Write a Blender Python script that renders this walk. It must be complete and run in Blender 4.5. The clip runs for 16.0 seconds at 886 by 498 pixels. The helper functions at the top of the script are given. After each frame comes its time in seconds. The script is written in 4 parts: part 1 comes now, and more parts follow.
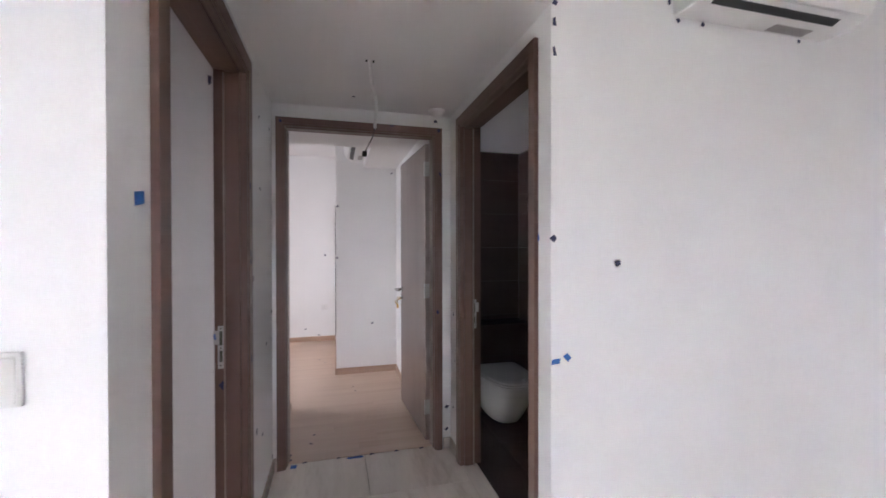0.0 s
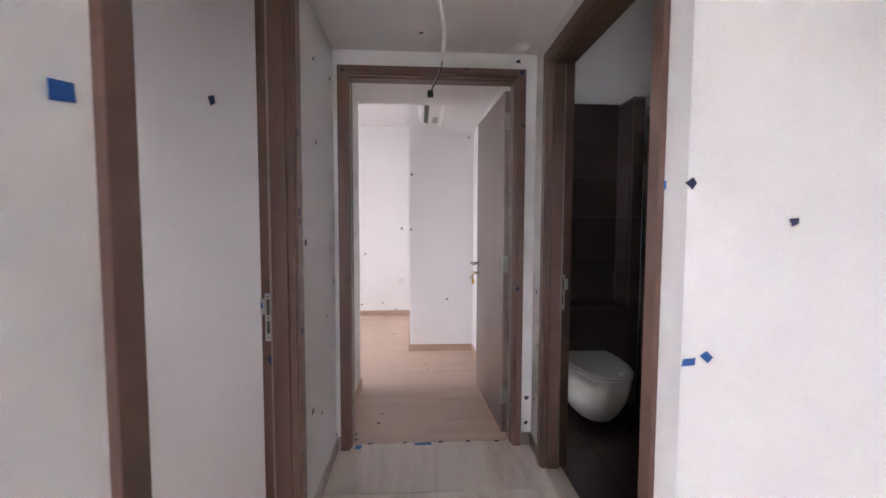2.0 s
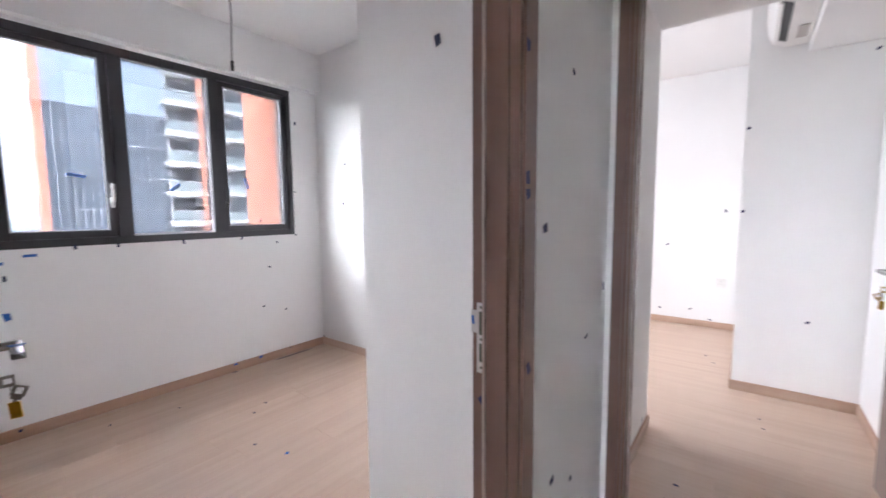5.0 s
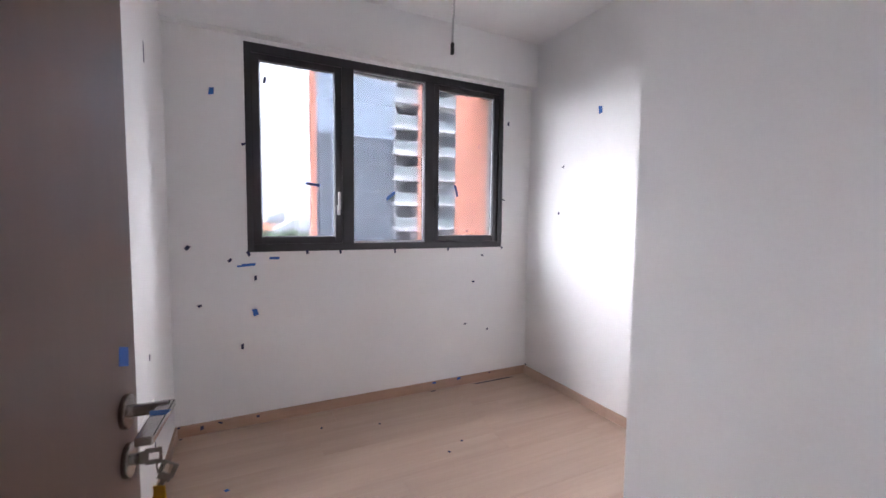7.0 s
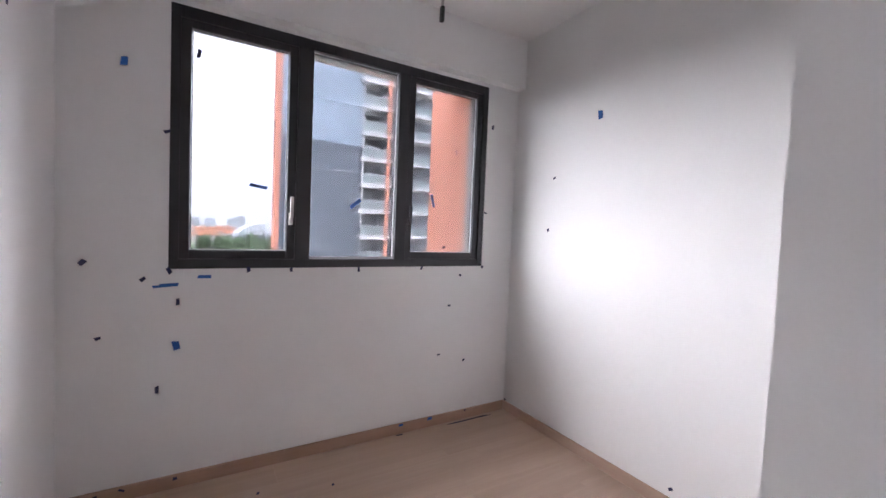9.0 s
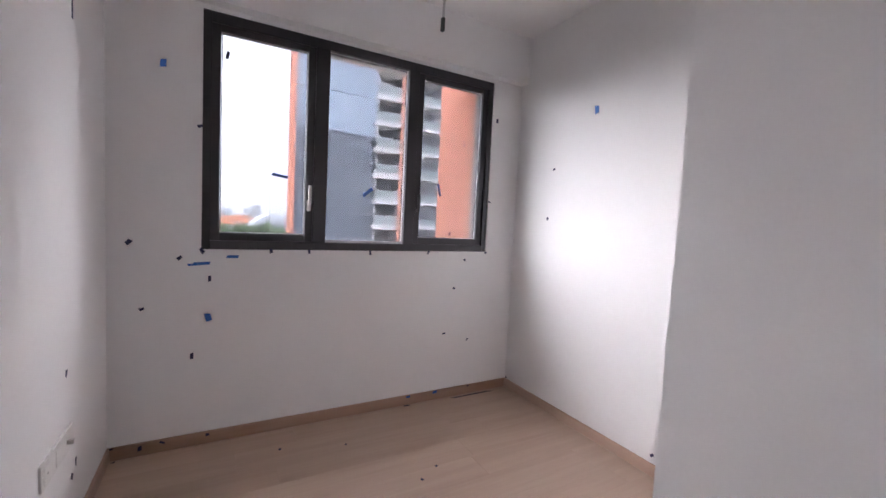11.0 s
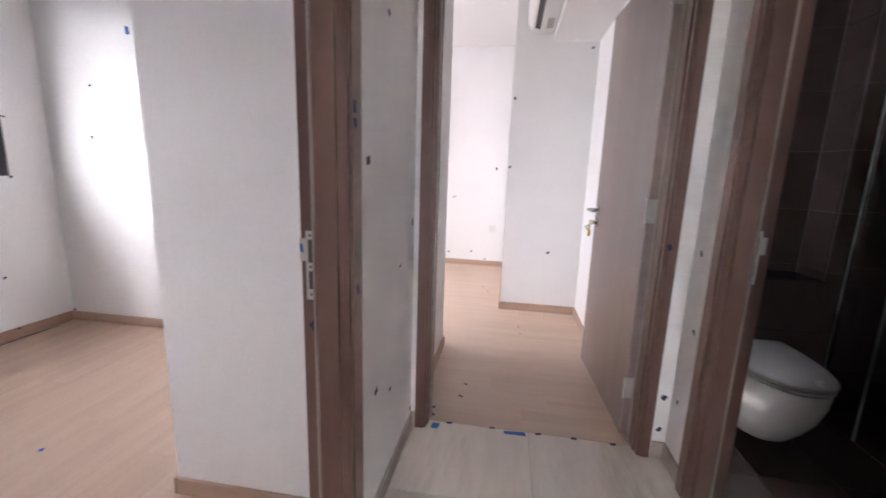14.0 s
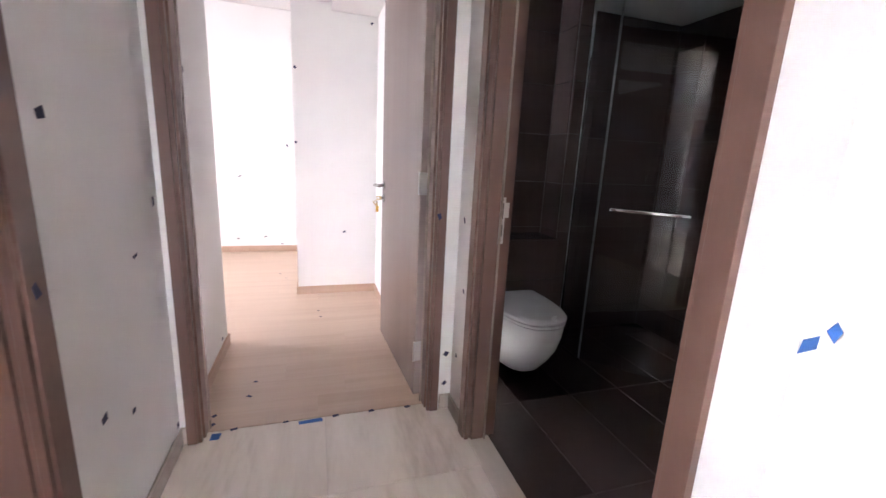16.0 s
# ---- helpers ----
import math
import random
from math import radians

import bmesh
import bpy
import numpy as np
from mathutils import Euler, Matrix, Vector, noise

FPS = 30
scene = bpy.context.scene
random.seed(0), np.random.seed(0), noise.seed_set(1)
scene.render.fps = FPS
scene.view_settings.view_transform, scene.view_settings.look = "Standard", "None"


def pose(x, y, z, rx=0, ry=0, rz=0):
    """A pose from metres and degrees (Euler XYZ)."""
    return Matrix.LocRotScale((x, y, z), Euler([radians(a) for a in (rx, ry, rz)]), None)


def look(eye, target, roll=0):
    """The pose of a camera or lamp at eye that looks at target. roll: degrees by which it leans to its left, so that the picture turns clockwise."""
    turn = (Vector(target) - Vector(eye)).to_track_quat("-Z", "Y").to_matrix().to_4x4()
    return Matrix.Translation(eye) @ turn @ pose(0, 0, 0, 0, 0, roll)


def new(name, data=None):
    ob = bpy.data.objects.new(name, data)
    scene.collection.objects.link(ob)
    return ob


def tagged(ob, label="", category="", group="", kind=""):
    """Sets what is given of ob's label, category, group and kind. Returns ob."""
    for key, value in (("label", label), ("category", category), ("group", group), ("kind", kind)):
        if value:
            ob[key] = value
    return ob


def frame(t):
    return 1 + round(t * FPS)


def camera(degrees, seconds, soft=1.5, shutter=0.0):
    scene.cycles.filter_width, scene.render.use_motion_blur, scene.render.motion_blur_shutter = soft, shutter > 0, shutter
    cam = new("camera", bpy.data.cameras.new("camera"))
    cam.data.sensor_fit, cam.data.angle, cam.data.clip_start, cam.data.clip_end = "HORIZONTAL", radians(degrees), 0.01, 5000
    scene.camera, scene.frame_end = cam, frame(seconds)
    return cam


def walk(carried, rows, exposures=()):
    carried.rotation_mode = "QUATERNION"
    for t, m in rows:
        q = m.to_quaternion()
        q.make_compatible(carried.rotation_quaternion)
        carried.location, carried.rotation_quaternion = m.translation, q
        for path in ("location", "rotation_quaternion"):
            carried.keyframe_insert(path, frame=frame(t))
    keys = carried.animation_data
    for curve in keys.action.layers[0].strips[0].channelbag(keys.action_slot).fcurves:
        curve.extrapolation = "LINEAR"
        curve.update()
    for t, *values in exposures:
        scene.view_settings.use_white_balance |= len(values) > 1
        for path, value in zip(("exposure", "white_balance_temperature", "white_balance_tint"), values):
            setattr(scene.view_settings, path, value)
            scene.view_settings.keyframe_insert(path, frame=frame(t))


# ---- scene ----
cam = camera(95.0, 16.0, soft=1.55, shutter=0.3)

PATH = [
    (0, (0.102, 0.063, 1.363), (0.615, 1.996, 1.349), -0.1),
    (0.5, (0.109, 0.07, 1.343), (0.41, 2.046, 1.294), 0.4),
    (1, (0.123, 0.088, 1.333), (0.356, 2.073, 1.248), 0.5),
    (1.5, (0.137, 0.197, 1.291), (0.32, 2.185, 1.174), 0.4),
    (2, (0.195, 0.414, 1.286), (0.316, 2.407, 1.168), 0.2),
    (2.5, (0.278, 0.597, 1.27), (0.28, 2.593, 1.139), 0.1),
    (3, (0.388, 0.76, 1.288), (0.276, 2.751, 1.143), 0.1),
    (3.5, (0.409, 0.863, 1.286), (0.144, 2.839, 1.13), 0.0),
    (4, (0.38, 0.945, 1.284), (-0.115, 2.875, 1.113), -0.2),
    (4.5, (0.272, 1.023, 1.276), (-0.555, 2.835, 1.099), -0.5),
    (5, (0.161, 1.097, 1.258), (-1.039, 2.686, 1.073), -0.5),
    (5.2, (0.132, 1.137, 1.264), (-1.206, 2.612, 1.078), -0.4),
    (7.3, (-0.472, 1.382, 1.272), (-2.270, 2.247, 1.145), 0.9),
    (7.5, (-0.538, 1.412, 1.268), (-2.329, 2.296, 1.164), 1.2),
    (8, (-0.675, 1.463, 1.281), (-2.425, 2.427, 1.191), 1.7),
    (8.2, (-0.727, 1.490, 1.302), (-2.463, 2.478, 1.209), 1.7),
    (10.3, (-0.784, 1.467, 1.302), (-2.488, 2.512, 1.22), 2.8),
    (10.5, (-0.724, 1.459, 1.298), (-2.44, 2.482, 1.203), 2.9),
    (11, (-0.576, 1.434, 1.28), (-2.317, 2.407, 1.144), 2.9),
    (11.5, (-0.422, 1.347, 1.23), (-2.105, 2.407, 1.022), 2.5),
    (12, (-0.288, 1.296, 1.224), (-1.843, 2.523, 0.948), 2.6),
    (12.3, (-0.189, 1.265, 1.218), (-1.633, 2.616, 0.916), 2.7),
    (12.5, (-0.127, 1.238, 1.204), (-1.479, 2.679, 0.891), 2.7),
    (13, (-0.017, 1.162, 1.199), (-1.067, 2.83, 0.857), 2.4),
    (13.5, (0.035, 1.054, 1.189), (-0.633, 2.903, 0.824), 2.0),
    (14, (0.125, 1.0, 1.189), (-0.177, 2.94, 0.812), 1.9),
    (14.5, (0.222, 0.97, 1.189), (0.2, 2.93, 0.793), 2.2),
    (15, (0.263, 0.959, 1.163), (0.451, 2.906, 0.745), 2.5),
    (15.5, (0.249, 0.984, 1.16), (0.639, 2.899, 0.733), 2.7),
    (16, (0.26, 1.052, 1.156), (0.855, 2.914, 0.73), 2.8),
]
# seconds, stops, kelvin, tint: the picture brightens and its white drifts as the rooms change
EXPOSURES = [
    (0.0, 3.6, 5950, 17), (1.0, 3.58, 6000, 20), (1.5, 3.65, 6050, 20), (2.0, 3.85, 6100, 20), (2.5, 4.05, 6050, 20), (3.0, 4.2, 6000, 20),
    (3.5, 4.4, 5950, 18), (4.0, 4.55, 5900, 15), (4.5, 4.55, 5850, 14), (5.0, 4.5, 5800, 13), (7.3, 4.05, 5900, 17), (8.2, 3.88, 5950, 17),
    (10.5, 3.68, 6000, 18), (11.0, 3.73, 6050, 19), (12.0, 3.95, 6000, 16), (12.5, 4.0, 5950, 13), (13.5, 4.15, 6000, 15), (14.5, 4.52, 6100, 20),
    (16.0, 4.75, 6150, 20),
]
walk(cam, [(t, look(eye, target, roll)) for t, eye, target, roll in PATH], EXPOSURES)

# ---------------------------------------------------------------- world and lights
world = bpy.data.worlds.new("overcast_sky")
scene.world = world
world.use_nodes = True
wn, wl = world.node_tree.nodes, world.node_tree.links
wn.clear()
w_out = wn.new("ShaderNodeOutputWorld")
w_bg = wn.new("ShaderNodeBackground")
w_sky = wn.new("ShaderNodeTexSky")
w_sky.sky_type = "NISHITA"
w_sky.sun_disc = False
w_sky.sun_elevation = radians(26)
w_sky.sun_rotation = radians(259)
w_sky.dust_density = 6.0
w_sky.ozone_density = 0.6
w_cloud = wn.new("ShaderNodeTexNoise")
w_cloud.inputs["Scale"].default_value = 3.2
w_cloud.inputs["Detail"].default_value = 6.0
w_ramp = wn.new("ShaderNodeValToRGB")
w_ramp.color_ramp.elements[0].position, w_ramp.color_ramp.elements[0].color = 0.3, (88.0, 89.5, 92.0, 1)
w_ramp.color_ramp.elements[1].position, w_ramp.color_ramp.elements[1].color = 0.7, (160.0, 160.0, 161.0, 1)
w_mix = wn.new("ShaderNodeMix")
w_mix.data_type = "RGBA"
w_mix.inputs["Factor"].default_value = 0.85
w_bg.inputs["Strength"].default_value = 0.08
wl.new(w_cloud.outputs["Fac"], w_ramp.inputs["Fac"])
wl.new(w_sky.outputs["Color"], w_mix.inputs["A"])
wl.new(w_ramp.outputs["Color"], w_mix.inputs["B"])
# an overcast sky is more than twice as bright overhead as at the horizon
w_co = wn.new("ShaderNodeTexCoord")
w_sep = wn.new("ShaderNodeSeparateXYZ")
w_up = wn.new("ShaderNodeMapRange")
w_up.inputs["To Min"].default_value, w_up.inputs["To Max"].default_value = 0.44, 1.0
w_dim = wn.new("ShaderNodeVectorMath")
w_dim.operation = "SCALE"
wl.new(w_co.outputs["Generated"], w_sep.inputs[0])
wl.new(w_sep.outputs["Z"], w_up.inputs["Value"])
wl.new(w_mix.outputs["Result"], w_dim.inputs[0])
wl.new(w_up.outputs["Result"], w_dim.inputs["Scale"])
wl.new(w_dim.outputs[0], w_bg.inputs["Color"])
wl.new(w_bg.outputs["Background"], w_out.inputs["Surface"])

sun = new("sun", bpy.data.lights.new("sun", "SUN"))
sun.data.energy, sun.data.angle, sun.data.color = 5.0, radians(120), (1.0, 0.97, 0.93)
sun.matrix_world = look((0, 0, 0), (0.88, 0.17, -0.42))


def window_light(name, eye, target, wide, high, watts, color=(1.0, 0.985, 0.97)):
    lamp = bpy.data.lights.new(name, "AREA")
    lamp.shape, lamp.size, lamp.size_y, lamp.energy, lamp.color = "RECTANGLE", wide, high, watts, color
    ob = new(name, lamp)
    ob.matrix_world = look(eye, target)
    return ob


# fill lamp added at the unseen window to brighten the far bedroom
window_light("daylight_fill_bedroom", (-3.06, 4.315, 1.55), (0.0, 4.5, 1.2), 1.15, 1.3, 2.15)

# ---------------------------------------------------------------- materials


def nodes_of(name):
    m = bpy.data.materials.new(name)
    m.use_nodes = True
    return m, m.node_tree.nodes, m.node_tree.links, m.node_tree.nodes["Principled BSDF"]


def surface(name, base, rough=0.5, vary=0.06, coarse=2.0, fine=90.0, bump=0.05, metal=0.0, stretch=(1, 1, 1), spec=0.5, random=0.0, depth=0.002):
    """Colour varied at two scales, roughness varied, fine relief."""
    m, n, l, b = nodes_of(name)
    co = n.new("ShaderNodeTexCoord")
    mp = n.new("ShaderNodeMapping")
    mp.inputs["Scale"].default_value = stretch
    l.new(co.outputs["Object"], mp.inputs["Vector"])
    big, small = n.new("ShaderNodeTexNoise"), n.new("ShaderNodeTexNoise")
    big.inputs["Scale"].default_value, small.inputs["Scale"].default_value = coarse, fine
    big.inputs["Detail"].default_value, small.inputs["Detail"].default_value = 4.0, 3.0
    l.new(mp.outputs["Vector"], big.inputs["Vector"])
    l.new(mp.outputs["Vector"], small.inputs["Vector"])
    add = n.new("ShaderNodeMath")
    add.operation = "MULTIPLY_ADD"
    add.inputs[1].default_value = 0.45
    l.new(small.outputs["Fac"], add.inputs[0])
    l.new(big.outputs["Fac"], add.inputs[2])
    value = add.outputs[0]
    if random:
        info = n.new("ShaderNodeObjectInfo")
        more = n.new("ShaderNodeMath")
        more.operation = "MULTIPLY_ADD"
        more.inputs[1].default_value = random
        l.new(info.outputs["Random"], more.inputs[0])
        l.new(value, more.inputs[2])
        value = more.outputs[0]
    ramp = n.new("ShaderNodeValToRGB")
    lo, hi = [max(0, c * (1 - vary)) for c in base], [min(1, c * (1 + vary)) for c in base]
    ramp.color_ramp.elements[0].position, ramp.color_ramp.elements[0].color = 0.45, (*lo, 1)
    ramp.color_ramp.elements[1].position, ramp.color_ramp.elements[1].color = 1.0 + 0.5 * random, (*hi, 1)
    if random:
        ramp.color_ramp.elements[1].position = 1.0
    l.new(value, ramp.inputs["Fac"])
    l.new(ramp.outputs["Color"], b.inputs["Base Color"])
    rr = n.new("ShaderNodeMapRange")
    rr.inputs["To Min"].default_value, rr.inputs["To Max"].default_value = max(0.02, rough * 0.85), min(1.0, rough * 1.15)
    l.new(big.outputs["Fac"], rr.inputs["Value"])
    l.new(rr.outputs["Result"], b.inputs["Roughness"])
    b.inputs["Metallic"].default_value = metal
    b.inputs["Specular IOR Level"].default_value = spec
    if bump:
        bp = n.new("ShaderNodeBump")
        bp.inputs["Strength"].default_value, bp.inputs["Distance"].default_value = bump, depth
        l.new(small.outputs["Fac"], bp.inputs["Height"])
        l.new(bp.outputs["Normal"], b.inputs["Normal"])
    return m


def veined(name, base, vein, rough):
    """Polished porcelain with soft streaks running along y."""
    m, n, l, b = nodes_of(name)
    co, info = n.new("ShaderNodeTexCoord"), n.new("ShaderNodeObjectInfo")
    shift = n.new("ShaderNodeVectorMath")
    shift.operation = "SCALE"
    comb = n.new("ShaderNodeCombineXYZ")
    for k in range(3):
        l.new(info.outputs["Random"], comb.inputs[k])
    l.new(comb.outputs[0], shift.inputs[0])
    shift.inputs["Scale"].default_value = 37.0
    plus = n.new("ShaderNodeVectorMath")
    l.new(co.outputs["Object"], plus.inputs[0])
    l.new(shift.outputs[0], plus.inputs[1])
    mp = n.new("ShaderNodeMapping")
    mp.inputs["Scale"].default_value = (3.6, 0.8, 1)
    l.new(plus.outputs[0], mp.inputs["Vector"])
    a, c = n.new("ShaderNodeTexNoise"), n.new("ShaderNodeTexNoise")
    a.inputs["Scale"].default_value, a.inputs["Detail"].default_value, a.inputs["Distortion"].default_value = 1.6, 7.0, 0.8
    c.inputs["Scale"].default_value, c.inputs["Detail"].default_value = 14.0, 5.0
    l.new(mp.outputs[0], a.inputs["Vector"])
    l.new(mp.outputs[0], c.inputs["Vector"])
    add = n.new("ShaderNodeMath")
    add.operation = "MULTIPLY_ADD"
    add.inputs[1].default_value = 0.25
    l.new(c.outputs["Fac"], add.inputs[0])
    l.new(a.outputs["Fac"], add.inputs[2])
    ramp = n.new("ShaderNodeValToRGB")
    e = ramp.color_ramp.elements
    e[0].position, e[0].color = 0.42, (*vein, 1)
    e[1].position, e[1].color = 0.78, (*base, 1)
    mid = e.new(0.57)
    mid.color = (*[0.35 * v + 0.65 * w for v, w in zip(vein, base)], 1)
    l.new(add.outputs[0], ramp.inputs["Fac"])
    l.new(ramp.outputs["Color"], b.inputs["Base Color"])
    b.inputs["Roughness"].default_value = rough
    return m


def wood(name, dark, light, rough, axis="z", random=0.25, scale=1.0, bump=0.05):
    """Laminate with grain along one axis, shifted from piece to piece."""
    m, n, l, b = nodes_of(name)
    co, info = n.new("ShaderNodeTexCoord"), n.new("ShaderNodeObjectInfo")
    comb = n.new("ShaderNodeCombineXYZ")
    for k in range(3):
        l.new(info.outputs["Random"], comb.inputs[k])
    off = n.new("ShaderNodeVectorMath")
    off.operation = "SCALE"
    off.inputs["Scale"].default_value = 53.0
    l.new(comb.outputs[0], off.inputs[0])
    plus = n.new("ShaderNodeVectorMath")
    l.new(co.outputs["Object"], plus.inputs[0])
    l.new(off.outputs[0], plus.inputs[1])
    s = {"x": (1.2, 22, 22), "y": (22, 1.2, 22), "z": (22, 22, 1.2)}[axis]
    mp = n.new("ShaderNodeMapping")
    mp.inputs["Scale"].default_value = [v * scale for v in s]
    l.new(plus.outputs[0], mp.inputs["Vector"])
    grain, fine = n.new("ShaderNodeTexNoise"), n.new("ShaderNodeTexNoise")
    grain.inputs["Scale"].default_value, grain.inputs["Detail"].default_value, grain.inputs["Distortion"].default_value = 1.0, 6.0, 0.6
    fine.inputs["Scale"].default_value, fine.inputs["Detail"].default_value = 6.0, 3.0
    l.new(mp.outputs[0], grain.inputs["Vector"])
    l.new(mp.outputs[0], fine.inputs["Vector"])
    add = n.new("ShaderNodeMath")
    add.operation = "MULTIPLY_ADD"
    add.inputs[1].default_value = 0.3
    l.new(fine.outputs["Fac"], add.inputs[0])
    l.new(grain.outputs["Fac"], add.inputs[2])
    more = n.new("ShaderNodeMath")
    more.operation = "MULTIPLY_ADD"
    more.inputs[1].default_value = random
    l.new(info.outputs["Random"], more.inputs[0])
    l.new(add.outputs[0], more.inputs[2])
    ramp = n.new("ShaderNodeValToRGB")
    ramp.color_ramp.elements[0].position, ramp.color_ramp.elements[0].color = 0.45, (*dark, 1)
    ramp.color_ramp.elements[1].position, ramp.color_ramp.elements[1].color = 0.95, (*light, 1)
    l.new(more.outputs[0], ramp.inputs["Fac"])
    l.new(ramp.outputs["Color"], b.inputs["Base Color"])
    b.inputs["Roughness"].default_value = rough
    bp = n.new("ShaderNodeBump")
    bp.inputs["Strength"].default_value, bp.inputs["Distance"].default_value = bump, 0.001
    l.new(fine.outputs["Fac"], bp.inputs["Height"])
    l.new(bp.outputs["Normal"], b.inputs["Normal"])
    return m


def glass(name, tint=(0.97, 0.985, 0.98)):
    m, n, l, b = nodes_of(name)
    out = n["Material Output"]
    n.remove(b)
    clear, gloss, mix = n.new("ShaderNodeBsdfTransparent"), n.new("ShaderNodeBsdfGlossy"), n.new("ShaderNodeMixShader")
    clear.inputs["Color"].default_value = (*tint, 1)
    gloss.inputs["Roughness"].default_value = 0.0
    facing, power, fr = n.new("ShaderNodeLayerWeight"), n.new("ShaderNodeMath"), n.new("ShaderNodeMapRange")
    facing.inputs["Blend"].default_value = 0.5
    power.operation = "POWER"
    power.inputs[1].default_value = 5.0
    fr.inputs["To Min"].default_value = 0.042
    l.new(facing.outputs["Facing"], power.inputs[0])
    l.new(power.outputs[0], fr.inputs["Value"])
    l.new(fr.outputs[0], mix.inputs["Fac"])
    l.new(clear.outputs[0], mix.inputs[1])
    l.new(gloss.outputs[0], mix.inputs[2])
    l.new(mix.outputs[0], out.inputs["Surface"])
    return m


M_WALL = surface("white_wall_paint", (0.845, 0.836, 0.83), 0.62, 0.025, 1.3, 160.0, 0.06)
M_CEIL = surface("white_ceiling_paint", (0.845, 0.836, 0.83), 0.7, 0.02, 1.3, 160.0, 0.05)
M_FRAME = wood("taupe_wood_laminate", (0.143, 0.077, 0.058), (0.156, 0.087, 0.067), 0.44, "z", 0.10, bump=0.006)
# one door laminate in two copies: paler for the lit leaf, darker for the shaded
M_LEAF = wood("lit_taupe_door_laminate", (0.332, 0.264, 0.244), (0.356, 0.286, 0.266), 0.24, "z", 0.06, 0.8, 0.008)
M_LEAF_SHADED = wood("shaded_door_laminate", (0.155, 0.098, 0.078), (0.172, 0.112, 0.091), 0.3, "z", 0.06, 0.8, 0.008)
M_PLANK_Y = wood("light_oak_vinyl", (0.48, 0.338, 0.25), (0.57, 0.42, 0.32), 0.42, "y", 0.05, 0.55, 0.02)
# same vinyl, grain turned; the brighter light here is put into paler colour
M_PLANK_2 = wood("light_oak_vinyl_across_lit", (0.50, 0.362, 0.272), (0.585, 0.445, 0.345), 0.42, "x", 0.05, 0.55, 0.02)
M_SKIRT = wood("oak_skirting", (0.38, 0.238, 0.168), (0.46, 0.305, 0.222), 0.45, "y", 0.1, 0.7)
M_TILE = veined("beige_porcelain", (0.78, 0.715, 0.64), (0.57, 0.50, 0.43), 0.11)
M_TILE_SKIRT = veined("beige_porcelain_skirting", (0.55, 0.49, 0.44), (0.38, 0.32, 0.28), 0.15)
M_DARK_TILE = surface("dark_brown_tile", (0.082, 0.058, 0.055), 0.25, 0.12, 3.0, 60.0, 0.0, random=0.3)
M_GROUT = surface("grey_grout", (0.15, 0.13, 0.125), 0.8, 0.1)
M_LIGHT_GROUT = surface("beige_grout", (0.62, 0.57, 0.51), 0.8, 0.08)
M_ALU = surface("dark_bronze_aluminium", (0.034, 0.031, 0.035), 0.42, 0.15, 4.0, 200.0, 0.02)
M_STEEL = surface("satin_steel", (0.46, 0.45, 0.44), 0.24, 0.05, 6.0, 220.0, 0.02, metal=1.0)
M_NICKEL = surface("satin_nickel", (0.56, 0.54, 0.52), 0.45, 0.05, 6.0, 220.0, 0.02, metal=0.5)
M_MORTICE = surface("dark_mortice_and_screw", (0.075, 0.08, 0.06), 0.5, 0.2)
M_KEY = surface("worn_steel_key", (0.30, 0.27, 0.24), 0.35, 0.15, 60.0, 300.0, 0.03, metal=0.9)
M_CHROME = surface("chrome", (0.78, 0.78, 0.78), 0.08, 0.03, 6.0, 220.0, 0.0, metal=1.0)
M_BRASS = surface("brass_key", (0.60, 0.44, 0.22), 0.3, 0.1, 30.0, 200.0, 0.03, metal=1.0)
M_WHITE_PLASTIC = surface("white_plastic", (0.78, 0.77, 0.75), 0.32, 0.02, 5.0, 120.0, 0.01)
M_GREY_PLASTIC = surface("grey_plastic_seal", (0.50, 0.49, 0.49), 0.5, 0.06)
M_EDGE_SEAL = surface("translucent_edge_seal", (0.20, 0.20, 0.20), 0.35, 0.1)
M_SEAL = surface("brown_rubber_seal", (0.34, 0.27, 0.235), 0.5, 0.06)
M_BLACK = surface("black_plastic", (0.02, 0.02, 0.022), 0.45, 0.1)
M_CERAMIC = surface("white_ceramic", (0.54, 0.53, 0.525), 0.26, 0.015, 4.0, 60.0, 0.0)
M_TAPE_DARK = surface("navy_masking_tape", (0.013, 0.016, 0.075), 0.6, 0.4, 60.0, 400.0, 0.1)
M_TAPE_BLUE = surface("blue_masking_tape", (0.018, 0.115, 0.44), 0.6, 0.25, 60.0, 400.0, 0.1)
M_YELLOW = surface("yellow_tag", (0.72, 0.42, 0.02), 0.4, 0.06)
M_LABEL = surface("pale_sticker", (0.44, 0.41, 0.39), 0.5, 0.03)
# tint only dims the view outside; shadowless panes let daylight in
M_GLASS = glass("window_glass_dimming_view", (0.150, 0.152, 0.157))
M_SHOWER_GLASS = glass("shower_glass", (0.86, 0.88, 0.88))
M_BLUE_DOOR = surface("blue_grey_door", (0.13, 0.17, 0.21), 0.4, 0.08)
M_CORAL = surface("coral_render", (0.84, 0.35, 0.23), 0.85, 0.07, 0.6, 30.0, 0.1)
M_GREY_RENDER = surface("grey_render", (0.50, 0.50, 0.50), 0.85, 0.06, 0.6, 30.0, 0.1)
M_SLAB = surface("white_concrete_band", (0.80, 0.785, 0.77), 0.8, 0.08, 0.4, 12.0, 0.1)
M_FACADE = surface("grey_facade", (0.42, 0.42, 0.44), 0.8, 0.12, 0.3, 8.0, 0.1)
